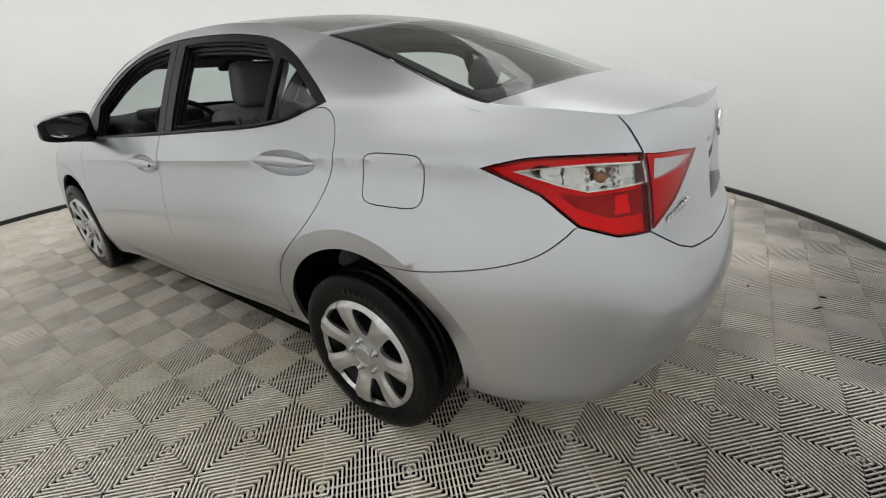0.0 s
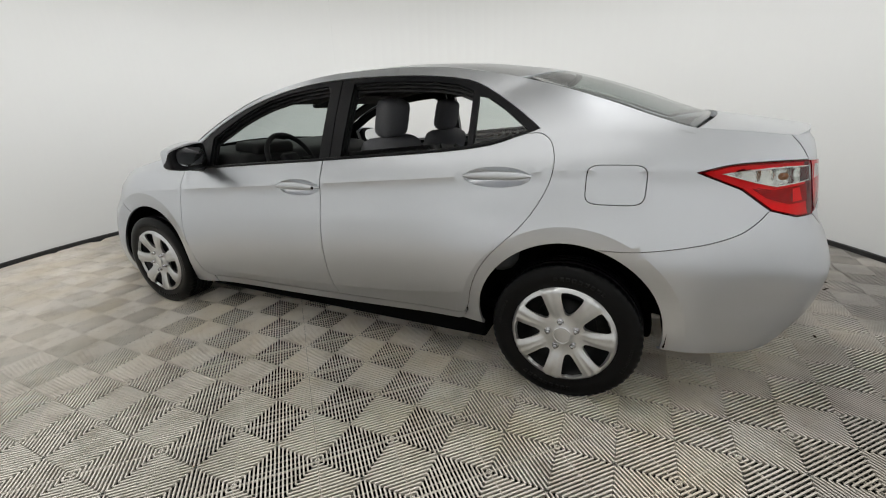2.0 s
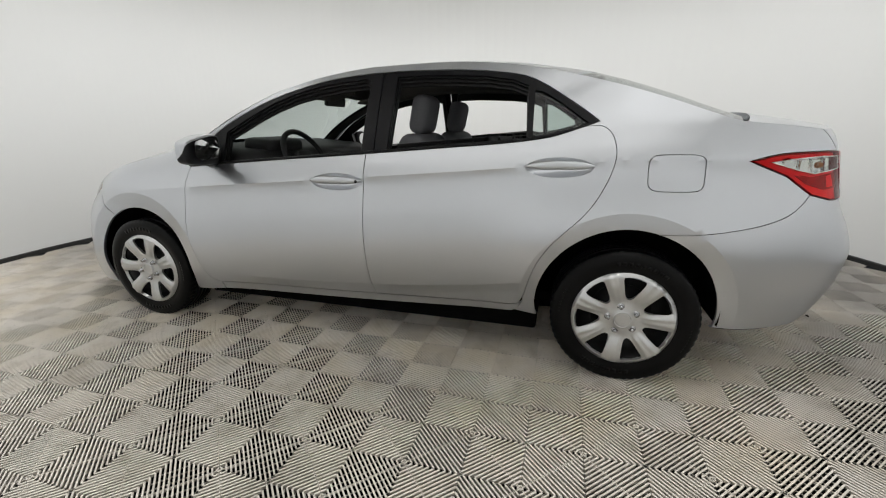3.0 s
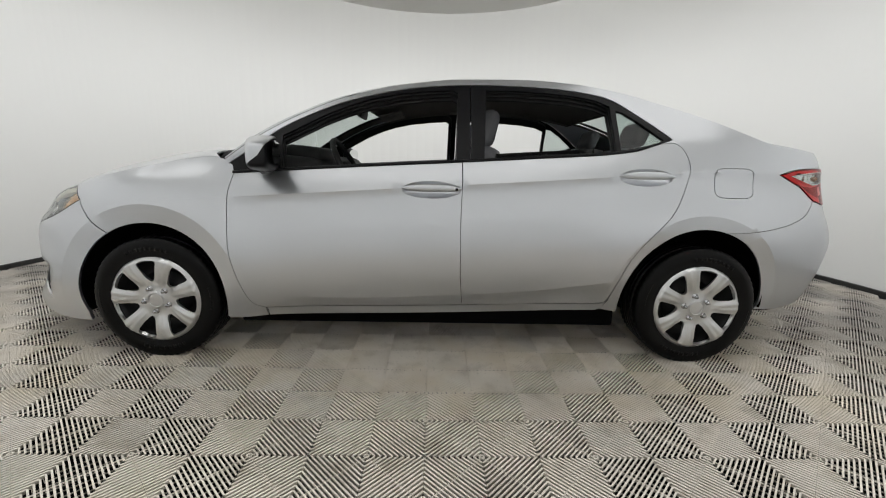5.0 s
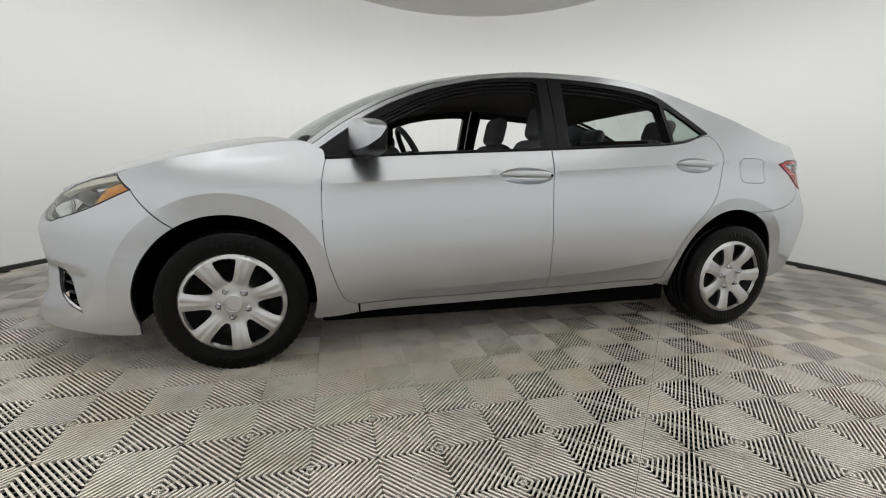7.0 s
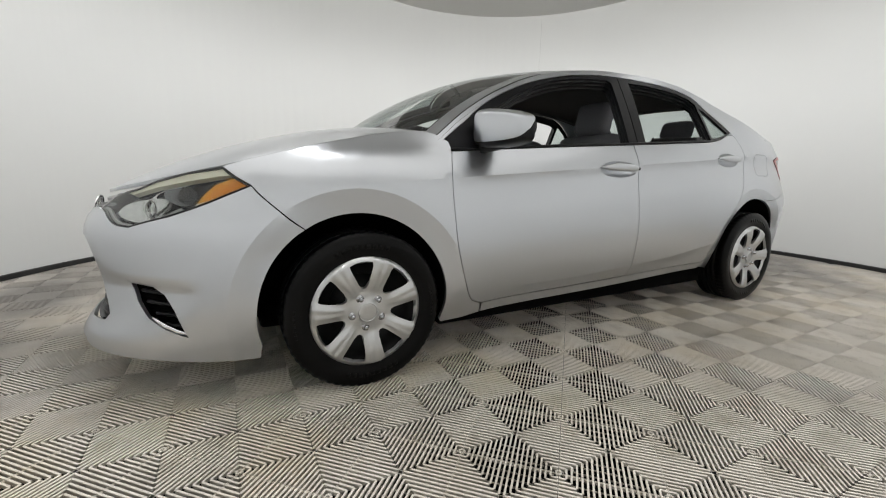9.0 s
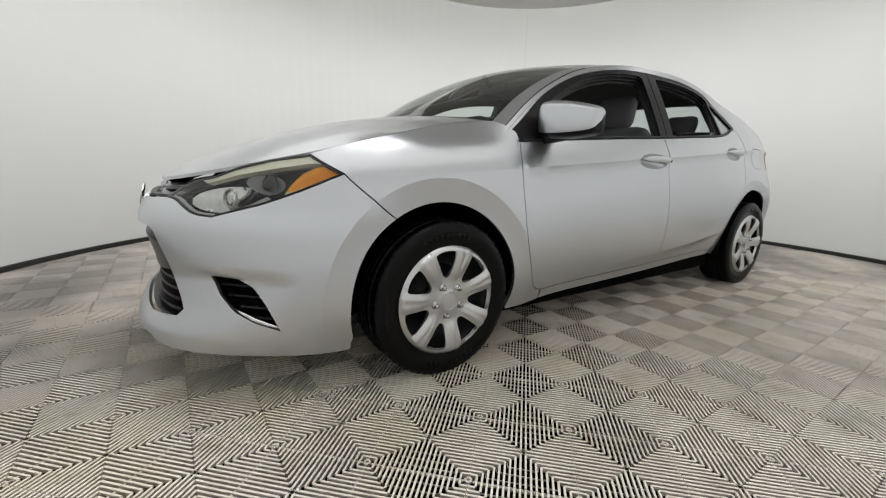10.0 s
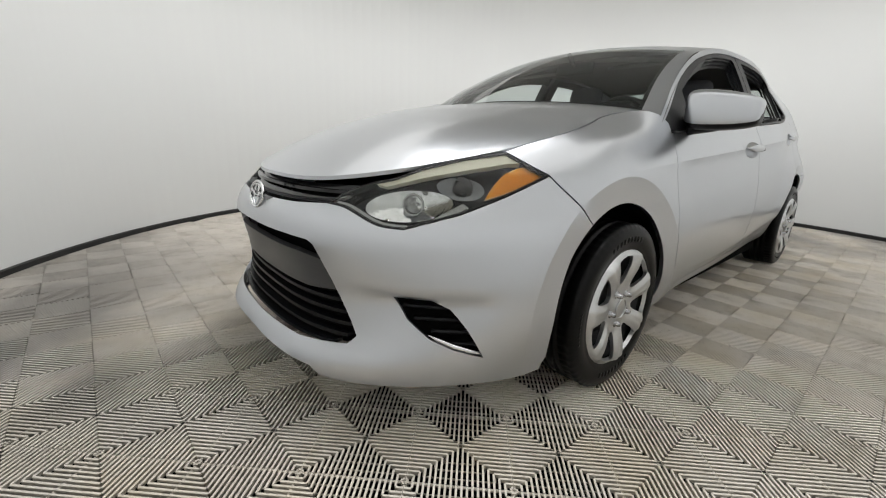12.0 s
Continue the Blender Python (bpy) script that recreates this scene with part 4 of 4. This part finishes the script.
for k, s in enumerate((-1, 1)):
    on = lambda a, b, s=s: surf(a, b, s)
    ff = sheet("window_frame", frame_f, on, 0.02, M_BLACK, front_doors[k], "black window frame and pillar cover", holes=[wider(OPEN_F, 0.026)], depth=0.014, lift=-0.002, gap=0.001)
    rf = sheet("window_frame", frame_r, on, 0.02, M_BLACK, rear_doors[k], "black window frame and pillar cover", holes=[wider(OPEN_R, 0.024), OPEN_Q], depth=0.014, lift=-0.002, gap=0.001)
    for fr, hole, poly in ((ff, OPEN_F, frame_f), (rf, OPEN_R, frame_r)):
        # stepped rubber seals, each a little further in and lower
        for wide, d, lf in ((0.018, 0.000, -0.012), (0.010, 0.002, -0.026), (0.002, 0.004, -0.040)):
            ring_hole = shrink(dense(wider(hole, wide), 0.02), d)
            sheet("run_channel", shrink(dense(wider(hole, 0.026), 0.02), -0.02), on, 0.02, M_SEAL, fr, holes=[ring_hole], depth=0.010, lift=lf)
    qg = sheet("quarter_glass", shrink(dense(OPEN_Q, 0.02), -0.01), on, 0.03, M_GLASS, rear_doors[k], "small fixed quarter window", depth=0.003, lift=-0.012)
    # sail panel split and belt moulding
    pts = [Vector(on(x, belt_z(x) + 0.006)) + Vector((0, s * 0.003, 0)) for x in np.arange(-0.95, 1.11, 0.03)]
    v, f = tube(pts, 0.0065, 8)
    link("belt_moulding", v, f, M_BLACK, car)
    # inner panels
    sheet("door_trim", X(*[(x, z - 0.012) for x, z in along(belt_z, -0.93, 0.14, 12)], (0.14, 0.30), (-0.85, 0.30)), on, 0.06, M_TRIM, front_doors[k], depth=0.0, lift=-0.075)
    sheet("door_trim", X(*[(x, z - 0.012) for x, z in along(belt_z, 0.16, 1.18, 12)], (1.18, 0.85), (0.92, 0.32), (0.16, 0.30)), on, 0.06, M_TRIM, rear_doors[k], depth=0.0, lift=-0.075)
    # handles
    for (cx, cz, a, b), door in ((HANDLE_F, front_doors[k]), (HANDLE_R, rear_doors[k])):
        def cup(u, z, s=s, cx=cx, cz=cz, a=a, b=b):
            p = surf(u, z, s)
            r = min(1, ((u - cx) / a) ** 2 + ((z - cz) / b) ** 2)
            return (p[0], p[1] - s * 0.036 * (1 - r), p[2])
        sheet("handle_cup", ellipse(cx, cz, a, b, 28), cup, 0.010, M_PAINT, door, depth=0.0, outward=(0, s, 0))
        verts, n, m = [], 30, 12
        for i in range(n + 1):
            t = -1 + 2 * i / n
            x = cx + t * a * 1.03
            base = abs(surf(x, cz)[1])
            out = 0.006 + 0.021 * (1 - t ** 4)
            h = 0.017 * (1 - abs(t) ** 3.5) + 0.0015
            for j in range(m):
                w = 2 * math.pi * j / m
                verts.append((x, s * (base + out + 0.009 * math.cos(w)), cz + 0.007 + 0.004 * (1 - t * t) + h * math.sin(w)))
        faces = [(i * m + j, i * m + (j + 1) % m, (i + 1) * m + (j + 1) % m, (i + 1) * m + j) for i in range(n) for j in range(m)]
        faces += [tuple(range(m)), tuple(range(n * m, n * m + m))]
        hd = link("door_handle", verts, faces, M_PAINT, door, "silver painted pull handle")
        if door is front_doors[k] and s < 0:
            v, f = lathe([(0.0, -0.004), (0.007, -0.004), (0.008, 0.0)], 16)
            lk = link("lock", v, f, M_BLACK, hd)
            lk.matrix_local = pose(cx + 0.118, s * (abs(surf(cx + 0.118, cz)[1]) + 0.024), cz + 0.006)

# ---- door mirrors ----
def mirror_shell(s):
    arm = [(-0.80, 0.775, 0.945), (-0.775, 0.80, 0.952), (-0.755, 0.85, 0.958), (-0.75, 0.90, 0.965)]
    v, f = tube([(x, s * y, z) for x, y, z in arm], [0.036, 0.033, 0.03, 0.026], 12)
    root = link("door_mirror", v, f, M_BLACK, car, "silver door mirror on a black foot")
    nu, nv = 30, 26
    verts = []
    for i in range(nu + 1):
        th = math.pi * i / nu
        for j in range(nv):
            ph = 2 * math.pi * j / nv
            c, q = math.cos(ph), math.sin(ph)
            e = 0.42
            r = math.sin(th) ** 0.27
            yy = -math.cos(th)
            zz = math.copysign(abs(q) ** e, q) * r
            xx = math.copysign(abs(c) ** e, c) * r
            taper = 1 - 0.18 * yy
            x = -0.752 + (0.048 if xx > 0 else 0.078) * xx * taper + 0.022 * yy
            z = 1.012 + 0.075 * zz * taper - 0.006 * yy
            verts.append((x, s * (0.897 + 0.122 * yy), z))
    faces = [(i * nv + j, i * nv + (j + 1) % nv, (i + 1) * nv + (j + 1) % nv, (i + 1) * nv + j) for i in range(nu) for j in range(nv)]
    idx = []
    for i in range(nu):
        for j in range(nv):
            ph = 2 * math.pi * (j + 0.5) / nv
            idx.append(1 if (math.cos(ph) > 0.80 or math.sin(ph) < -0.50) else 0)
    link("housing", verts, faces, M_PAINT, root, "silver painted mirror cap", mats=[M_PAINT, M_BLACK], index=idx)
    bm = bmesh.new()
    bmesh.ops.create_circle(bm, cap_ends=True, segments=28, radius=1.0)
    for vtx in bm.verts:
        x, y = vtx.co.x, vtx.co.y
        vtx.co = (-0.696 + 0.018 * x, s * (0.897 + 0.096 * math.copysign(abs(x) ** 0.75, x)), 1.018 + 0.052 * math.copysign(abs(y) ** 0.7, y))
    part("mirror_glass", bm, M_CHROME, root, "mirror glass")


for s in (-1, 1):
    mirror_shell(s)

# ---- wipers ----
for x0, y0, y1 in ((-1.175, -0.55, 0.05), (-1.175, 0.0, 0.52)):
    v, f = tube([(x0 + 0.10 * (y / 0.66) ** 2 - 0.005, y, 1.022 - 0.045 * (y / 0.66) ** 2) for y in np.linspace(y0, y1, 12)], 0.008, 6)
    link("wiper", v, f, M_BLACK, car)

# ---- cabin ----
roof_lining = bowed("headliner", -0.34, 1.06, rail_z, -0.10, 0.10, 0.040, 0.036, M_LINING, inset=(0.03, 0.03), lift=-0.035, depth=0.02)


def placed(name, size, m, parent, mat, bevel):
    ob = part(name, box(size, (0, 0, 0), min(bevel, 0.45 * min(size))), mat, parent, smooth=True)
    ob.matrix_local = m
    return ob


for s in (-1, 1):
    seat_m = pose(-0.15, s * 0.37, 0.50, 0, -6, 0)
    seat = placed("front_seat", (0.50, 0.50, 0.15), seat_m, car, M_FABRIC, 0.06)
    seat["label"] = "grey fabric front seat"
    inv = seat_m.inverted()
    placed("backrest", (0.15, 0.50, 0.62), inv @ pose(0.22, s * 0.37, 0.78, 0, 18, 0), seat, M_FABRIC, 0.06)
    placed("headrest", (0.10, 0.255, 0.205), inv @ pose(0.305, s * 0.37, 1.178, 0, 12, 0), seat, M_FABRIC, 0.045)
    for d in (-0.06, 0.06):
        v, f = tube([(0.295, s * 0.37 + d, 1.0), (0.305, s * 0.37 + d, 1.12)], 0.006, 8)
        post = link("headrest_post", v, f, M_CHROME, seat)
        post.matrix_local = inv
    placed("rear_headrest", (0.085, 0.23, 0.14), pose(1.165, s * 0.36, 1.165, 0, 20, 0), car, M_FABRIC, 0.04)
bench = placed("rear_seat", (0.50, 1.24, 0.16), pose(0.82, 0, 0.50, 0, -6, 0), car, M_FABRIC, 0.06)
binv = pose(0.82, 0, 0.50, 0, -6, 0).inverted()
placed("backrest", (0.14, 1.24, 0.60), binv @ pose(1.10, 0, 0.80, 0, 22, 0), bench, M_FABRIC, 0.05)
part("parcel_shelf", box((0.56, 1.16, 0.03), (1.48, 0, 1.055), 0.01), M_TRIM, car)
dash = part("dashboard", box((0.52, 1.34, 0.26), (-0.84, 0, 0.885), 0.07, pose(0, 0, 0, 0, 5, 0)), M_TRIM, car, "black dashboard", smooth=True)
placed("gauge_hood", (0.20, 0.34, 0.09), pose(-0.70, -0.37, 1.015, 0, 6, 0), dash, M_TRIM, 0.035)
pts = [Vector((-0.475, -0.37, 0.935)) + pose(0, 0, 0, 0, 62, 0).to_3x3() @ Vector((0.182 * math.cos(t), 0.182 * math.sin(t), 0)) for t in (2 * math.pi * k / 40 for k in range(40))]
v, f = tube(pts, 0.016, 10, True)
wheel_s = link("steering_wheel", v, f, M_TRIM, car)
placed("hub", (0.11, 0.13, 0.05), pose(-0.485, -0.37, 0.93, 0, 62, 0), wheel_s, M_TRIM, 0.02)
for d in (-1, 1):
    v, f = tube([(-0.485, -0.37, 0.93), (-0.477, -0.37 + d * 0.17, 0.935)], 0.014, 8)
    link("spoke", v, f, M_TRIM, wheel_s)
v, f = tube([(-0.51, -0.37, 0.92), (-0.80, -0.37, 0.84)], 0.03, 10)
link("column", v, f, M_TRIM, wheel_s)
rvm = placed("rear_view_mirror", (0.03, 0.24, 0.065), pose(-0.46, 0.0, 1.285, 0, 8, 0), car, M_TRIM, 0.02)
rvm["label"] = "black interior mirror"
rinv = pose(-0.46, 0.0, 1.285, 0, 8, 0).inverted()
v, f = tube([(-0.47, 0, 1.30), (-0.53, 0, 1.355)], 0.012, 8)
st = link("stalk", v, f, M_TRIM, rvm)
st.matrix_local = rinv
for s in (-1, 1):
    placed("sun_visor", (0.16, 0.36, 0.018), pose(-0.30, s * 0.34, 1.300, 0, -14, 0), car, M_LINING, 0.008)
part("cabin_floor", box((2.2, 1.36, 0.05), (0.15, 0, 0.30), 0.01), M_DARK, car)
# two unseen black boxes added so that the panel gaps look dark
part("bay_gap_filler", box((0.80, 0.90, 0.46), (-1.50, 0, 0.48), 0.05), M_DARK, car)
part("boot_gap_filler", box((0.80, 1.10, 0.58), (1.68, 0, 0.66), 0.05), M_DARK, car)
# plain slabs for the underside; their black stands in for shade below the sills
part("underbody_shade", box((3.4, 1.10, 0.09), (0.0, 0, 0.225), 0.02), M_DARK, car)
part("underbody_shade", box((1.96, 1.52, 0.10), (0.0, 0, 0.205), 0.012), M_DARK, car)
part("crash_bar", box((0.20, 0.86, 0.26), (-2.03, 0, 0.42), 0.05), M_DARK, car)

# ---- wheels and arch liners ----
tyre_prof = [(0.200, -0.080), (0.207, -0.092), (0.213, -0.097), (0.225, -0.1005), (0.232, -0.1005), (0.236, -0.1025), (0.262, -0.1045), (0.279, -0.1035), (0.282, -0.1020), (0.290, -0.1005), (0.300, -0.094), (0.3065, -0.086)]
for a in (-0.074, -0.045, -0.015, 0.015, 0.045, 0.074):
    top = TYRE_R - 0.0045 * (a / 0.08) ** 2
    if abs(a) < 0.06:
        tyre_prof += [(top, a - 0.0045), (top - 0.007, a - 0.0035), (top - 0.007, a + 0.0035), (top, a + 0.0045)]
    else:
        tyre_prof += [(top - 0.001, a)]
tyre_prof += [(r, -h) for r, h in tyre_prof[:12][::-1]]


def tyre_mesh():
    v, f = lathe(tyre_prof, 180)
    n = len(tyre_prof)
    out = []
    for k, (x, h, z) in enumerate(v):
        r = math.hypot(x, z)
        if (k // n) % 3 == 0 and 0.296 < r and abs(h) > 0.042:
            c = (r - 0.0032) / r
            x, z = x * c, z * c
        out.append((x, h, z))
    return out, f


cap_h = curve([(0.0, 0.088), (0.030, 0.088), (0.040, 0.082), (0.075, 0.078), (0.11, 0.084), (0.16, 0.092), (0.190, 0.091), (0.200, 0.084), (0.207, 0.076)])


def cap_place(x, z):
    r = math.hypot(x, z)
    a = math.degrees(math.atan2(z, x))
    d = abs((a - 90 + 1e-6 + 360 * 7) % (360 / 7) - 360 / 14)   # 0 between spokes, greatest on a spoke
    ridge = 0.0
    if 0.06 < r < 0.2:
        on_spoke = max(0.0, d - 12) / 13.7
        ridge = 0.010 * step01(0.0, 0.75, on_spoke) * step01(0.06, 0.12, r) - 0.003 * step01(0.7, 1.0, on_spoke) * step01(0.05, 0.1, r)
    return (x, -(cap_h(r) + ridge), z)


def cap_hole(k):
    mid = 90 + 360 / 7 * (k + 0.5)
    pts = []
    for r, h in ((0.186, -13.0), (0.189, -6.5), (0.190, 0.0), (0.189, 6.5), (0.186, 13.0), (0.175, 13.8), (0.15, 13.0), (0.125, 11.5), (0.105, 9.5), (0.092, 6.0), (0.088, 0.0), (0.092, -6.0), (0.105, -9.5), (0.125, -11.5), (0.15, -13.0), (0.175, -13.8)):
        pts.append((r * math.cos(radians(mid + h)), r * math.sin(radians(mid + h))))
    return pts


wheel = new("wheel")
wheel.parent = car
v, f = tyre_mesh()
for mid, span, count, rr, tall in ((62, 50, 9, 0.254, 0.0085), (242, 50, 9, 0.254, 0.0085), (150, 26, 8, 0.268, 0.0045), (330, 26, 8, 0.268, 0.0045)):
    for k in range(count):
        a0 = radians(mid - span / 2 + span * k / count)
        a1 = a0 + radians(span / count * 0.62)
        o = len(v)
        for h in (-0.1030, -0.1056):
            for r, a in ((rr - tall, a0), (rr - tall, a1), (rr + tall, a1), (rr + tall, a0)):
                v.append((r * math.cos(a), h, r * math.sin(a)))
        f += [(o + 4, o + 5, o + 6, o + 7)] + [(o + i, o + (i + 1) % 4, o + 4 + (i + 1) % 4, o + 4 + i) for i in range(4)]
link("tyre", v, f, M_RUBBER, wheel, "black road tyre with plain raised bars on its sidewall")
cap = sheet("hubcap", ellipse(0, 0, 0.207, 0.207, 72), cap_place, 0.0075, M_CAP, wheel, "silver seven-spoke plastic hubcap", holes=[cap_hole(k) for k in range(7)], depth=0.014, outward=(0, -1, 0))
v, f = lathe([(0.205, -0.078), (0.190, -0.060), (0.185, -0.02), (0.12, 0.0), (0.06, -0.02), (0.0, -0.02)], 48)
link("rim", v, f, M_STEEL, wheel, "dark steel rim")
for r in (0.13,):
    v, f = lathe([(0.0, -0.018), (r, -0.018), (r, 0.01), (0.0, 0.01)], 40)
    link("brake_disc", v, f, M_STEEL, wheel)
ring = [(0.034 * math.cos(t), -0.0885, 0.034 * math.sin(t)) for t in (2 * math.pi * k / 32 for k in range(32))]
v, f = tube(ring, 0.0028, 8, True)
link("cap_ring", v, f, M_CAP, cap)
for k in range(5):
    a = radians(85 + 72 * k)
    v, f = lathe([(0.0, -0.020), (0.0065, -0.019), (0.0085, -0.014), (0.0095, 0.0), (0.0145, 0.0), (0.0145, 0.004)], 12)
    nut = link("lug_nut", v, f, M_NUT, cap)
    nut.matrix_local = pose(0.057 * math.cos(a), -0.080, 0.057 * math.sin(a))
cap.matrix_local = Matrix.Translation((0, -0.018, 0)) @ Matrix.Diagonal((1.05, 1, 1.05, 1))
HUBS = [(-WB + 0.012, -1, -32.8), (-WB + 0.012, 1, 40), (WB, -1, -16), (WB, 1, 20)]
for k, (cx, s, spin) in enumerate(HUBS):
    m = pose(cx, s * 0.762, TYRE_R - 0.005, 0, 0, 0 if s < 0 else 180) @ pose(0, 0, 0, 0, spin, 0)
    if k == 0:
        first_m = m
    else:
        copy_thing(wheel, m)
wheel.matrix_local = first_m
for cx, cz, r in (ARCH_F, ARCH_R):
    for s in (-1, 1):
        verts, n = [], 36
        for k in range(n + 1):
            a = radians((-8 + 204 * k / n) if cx < 0 else (-8 + 196 * k / n))
            for rr, y in ((r + 0.004, 0.852), (r + 0.014, 0.80), (r + 0.014, 0.50), (0.03, 0.49)):
                x, z = cx + rr * math.cos(a), cz + rr * math.sin(a)
                if y > 0.84:
                    y = abs(surf(u_at_x(x, max(0.2, z)), max(0.2, z))[1]) - 0.016
                verts.append((x, s * y, max(z, 0.200 if cx < 0 else 0.286)))
        link("arch_liner", verts, grid_faces(n + 1, 4), M_DARK, car)

# ---- scraps on the floor behind the car ----
M_SCRAP = material("dry_leaf_scrap", (0.035, 0.026, 0.018), 0.8, 0, 0.3, 60, 0.4, 300, spec=0.1)
for sx, sy, length, turned in ((2.497, 0.927, 0.016, 20), (2.815, 0.967, 0.030, -35), (2.784, 0.836, 0.055, 15), (2.515, 0.103, 0.030, 70)):
    c, q = math.cos(radians(turned)), math.sin(radians(turned))
    pts = [(sx + length * t * c - 0.25 * length * math.sin(3 * t) * q, sy + length * t * q + 0.25 * length * math.sin(3 * t) * c, 0.004 + 0.002 * math.cos(4 * t)) for t in (-0.5, -0.3, -0.1, 0.1, 0.3, 0.5)]
    v, f = tube(pts, [0.001, 0.0035, 0.005, 0.0045, 0.003, 0.001], 6)
    scrap = link("leaf_scrap", v, f, M_SCRAP, None)
    tagged(scrap, "small dark dry leaf scrap lying on the tile floor", "debris", group="scraps on the floor")

# ---- floor tiles ----
near_tiles, far_tiles = [], []
for i in range(-22, 23):
    for j in range(-16, 29):
        if (i + j) % 2 == 0:
            continue
        cx, cy = TILE_X + CELL * i, TILE_Y + CELL * j
        if math.hypot(cx, cy) > ROOM_R + 0.1:
            continue
        (near_tiles if (cy < -0.55 and len(near_tiles) < 300 and cy > -3.3) else far_tiles).append((cx, cy))
turn = pose(0, 0, 0, 0, 0, 45)
R45 = np.array(turn.to_3x3())
for cx, cy in near_tiles:
    ob = new("tile", TILE_ME)
    ob.parent = floor
    ob.matrix_local = Matrix.Translation((cx, cy, 0)) @ turn
tv = TILE_V @ R45.T
allv = np.concatenate([tv + np.array((cx, cy, 0)) for cx, cy in far_tiles])
allf = [tuple(i + k * len(tv) for i in f) for k in range(len(far_tiles)) for f in TILE_F]
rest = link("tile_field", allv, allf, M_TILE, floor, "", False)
rest["kind"] = "stuff"
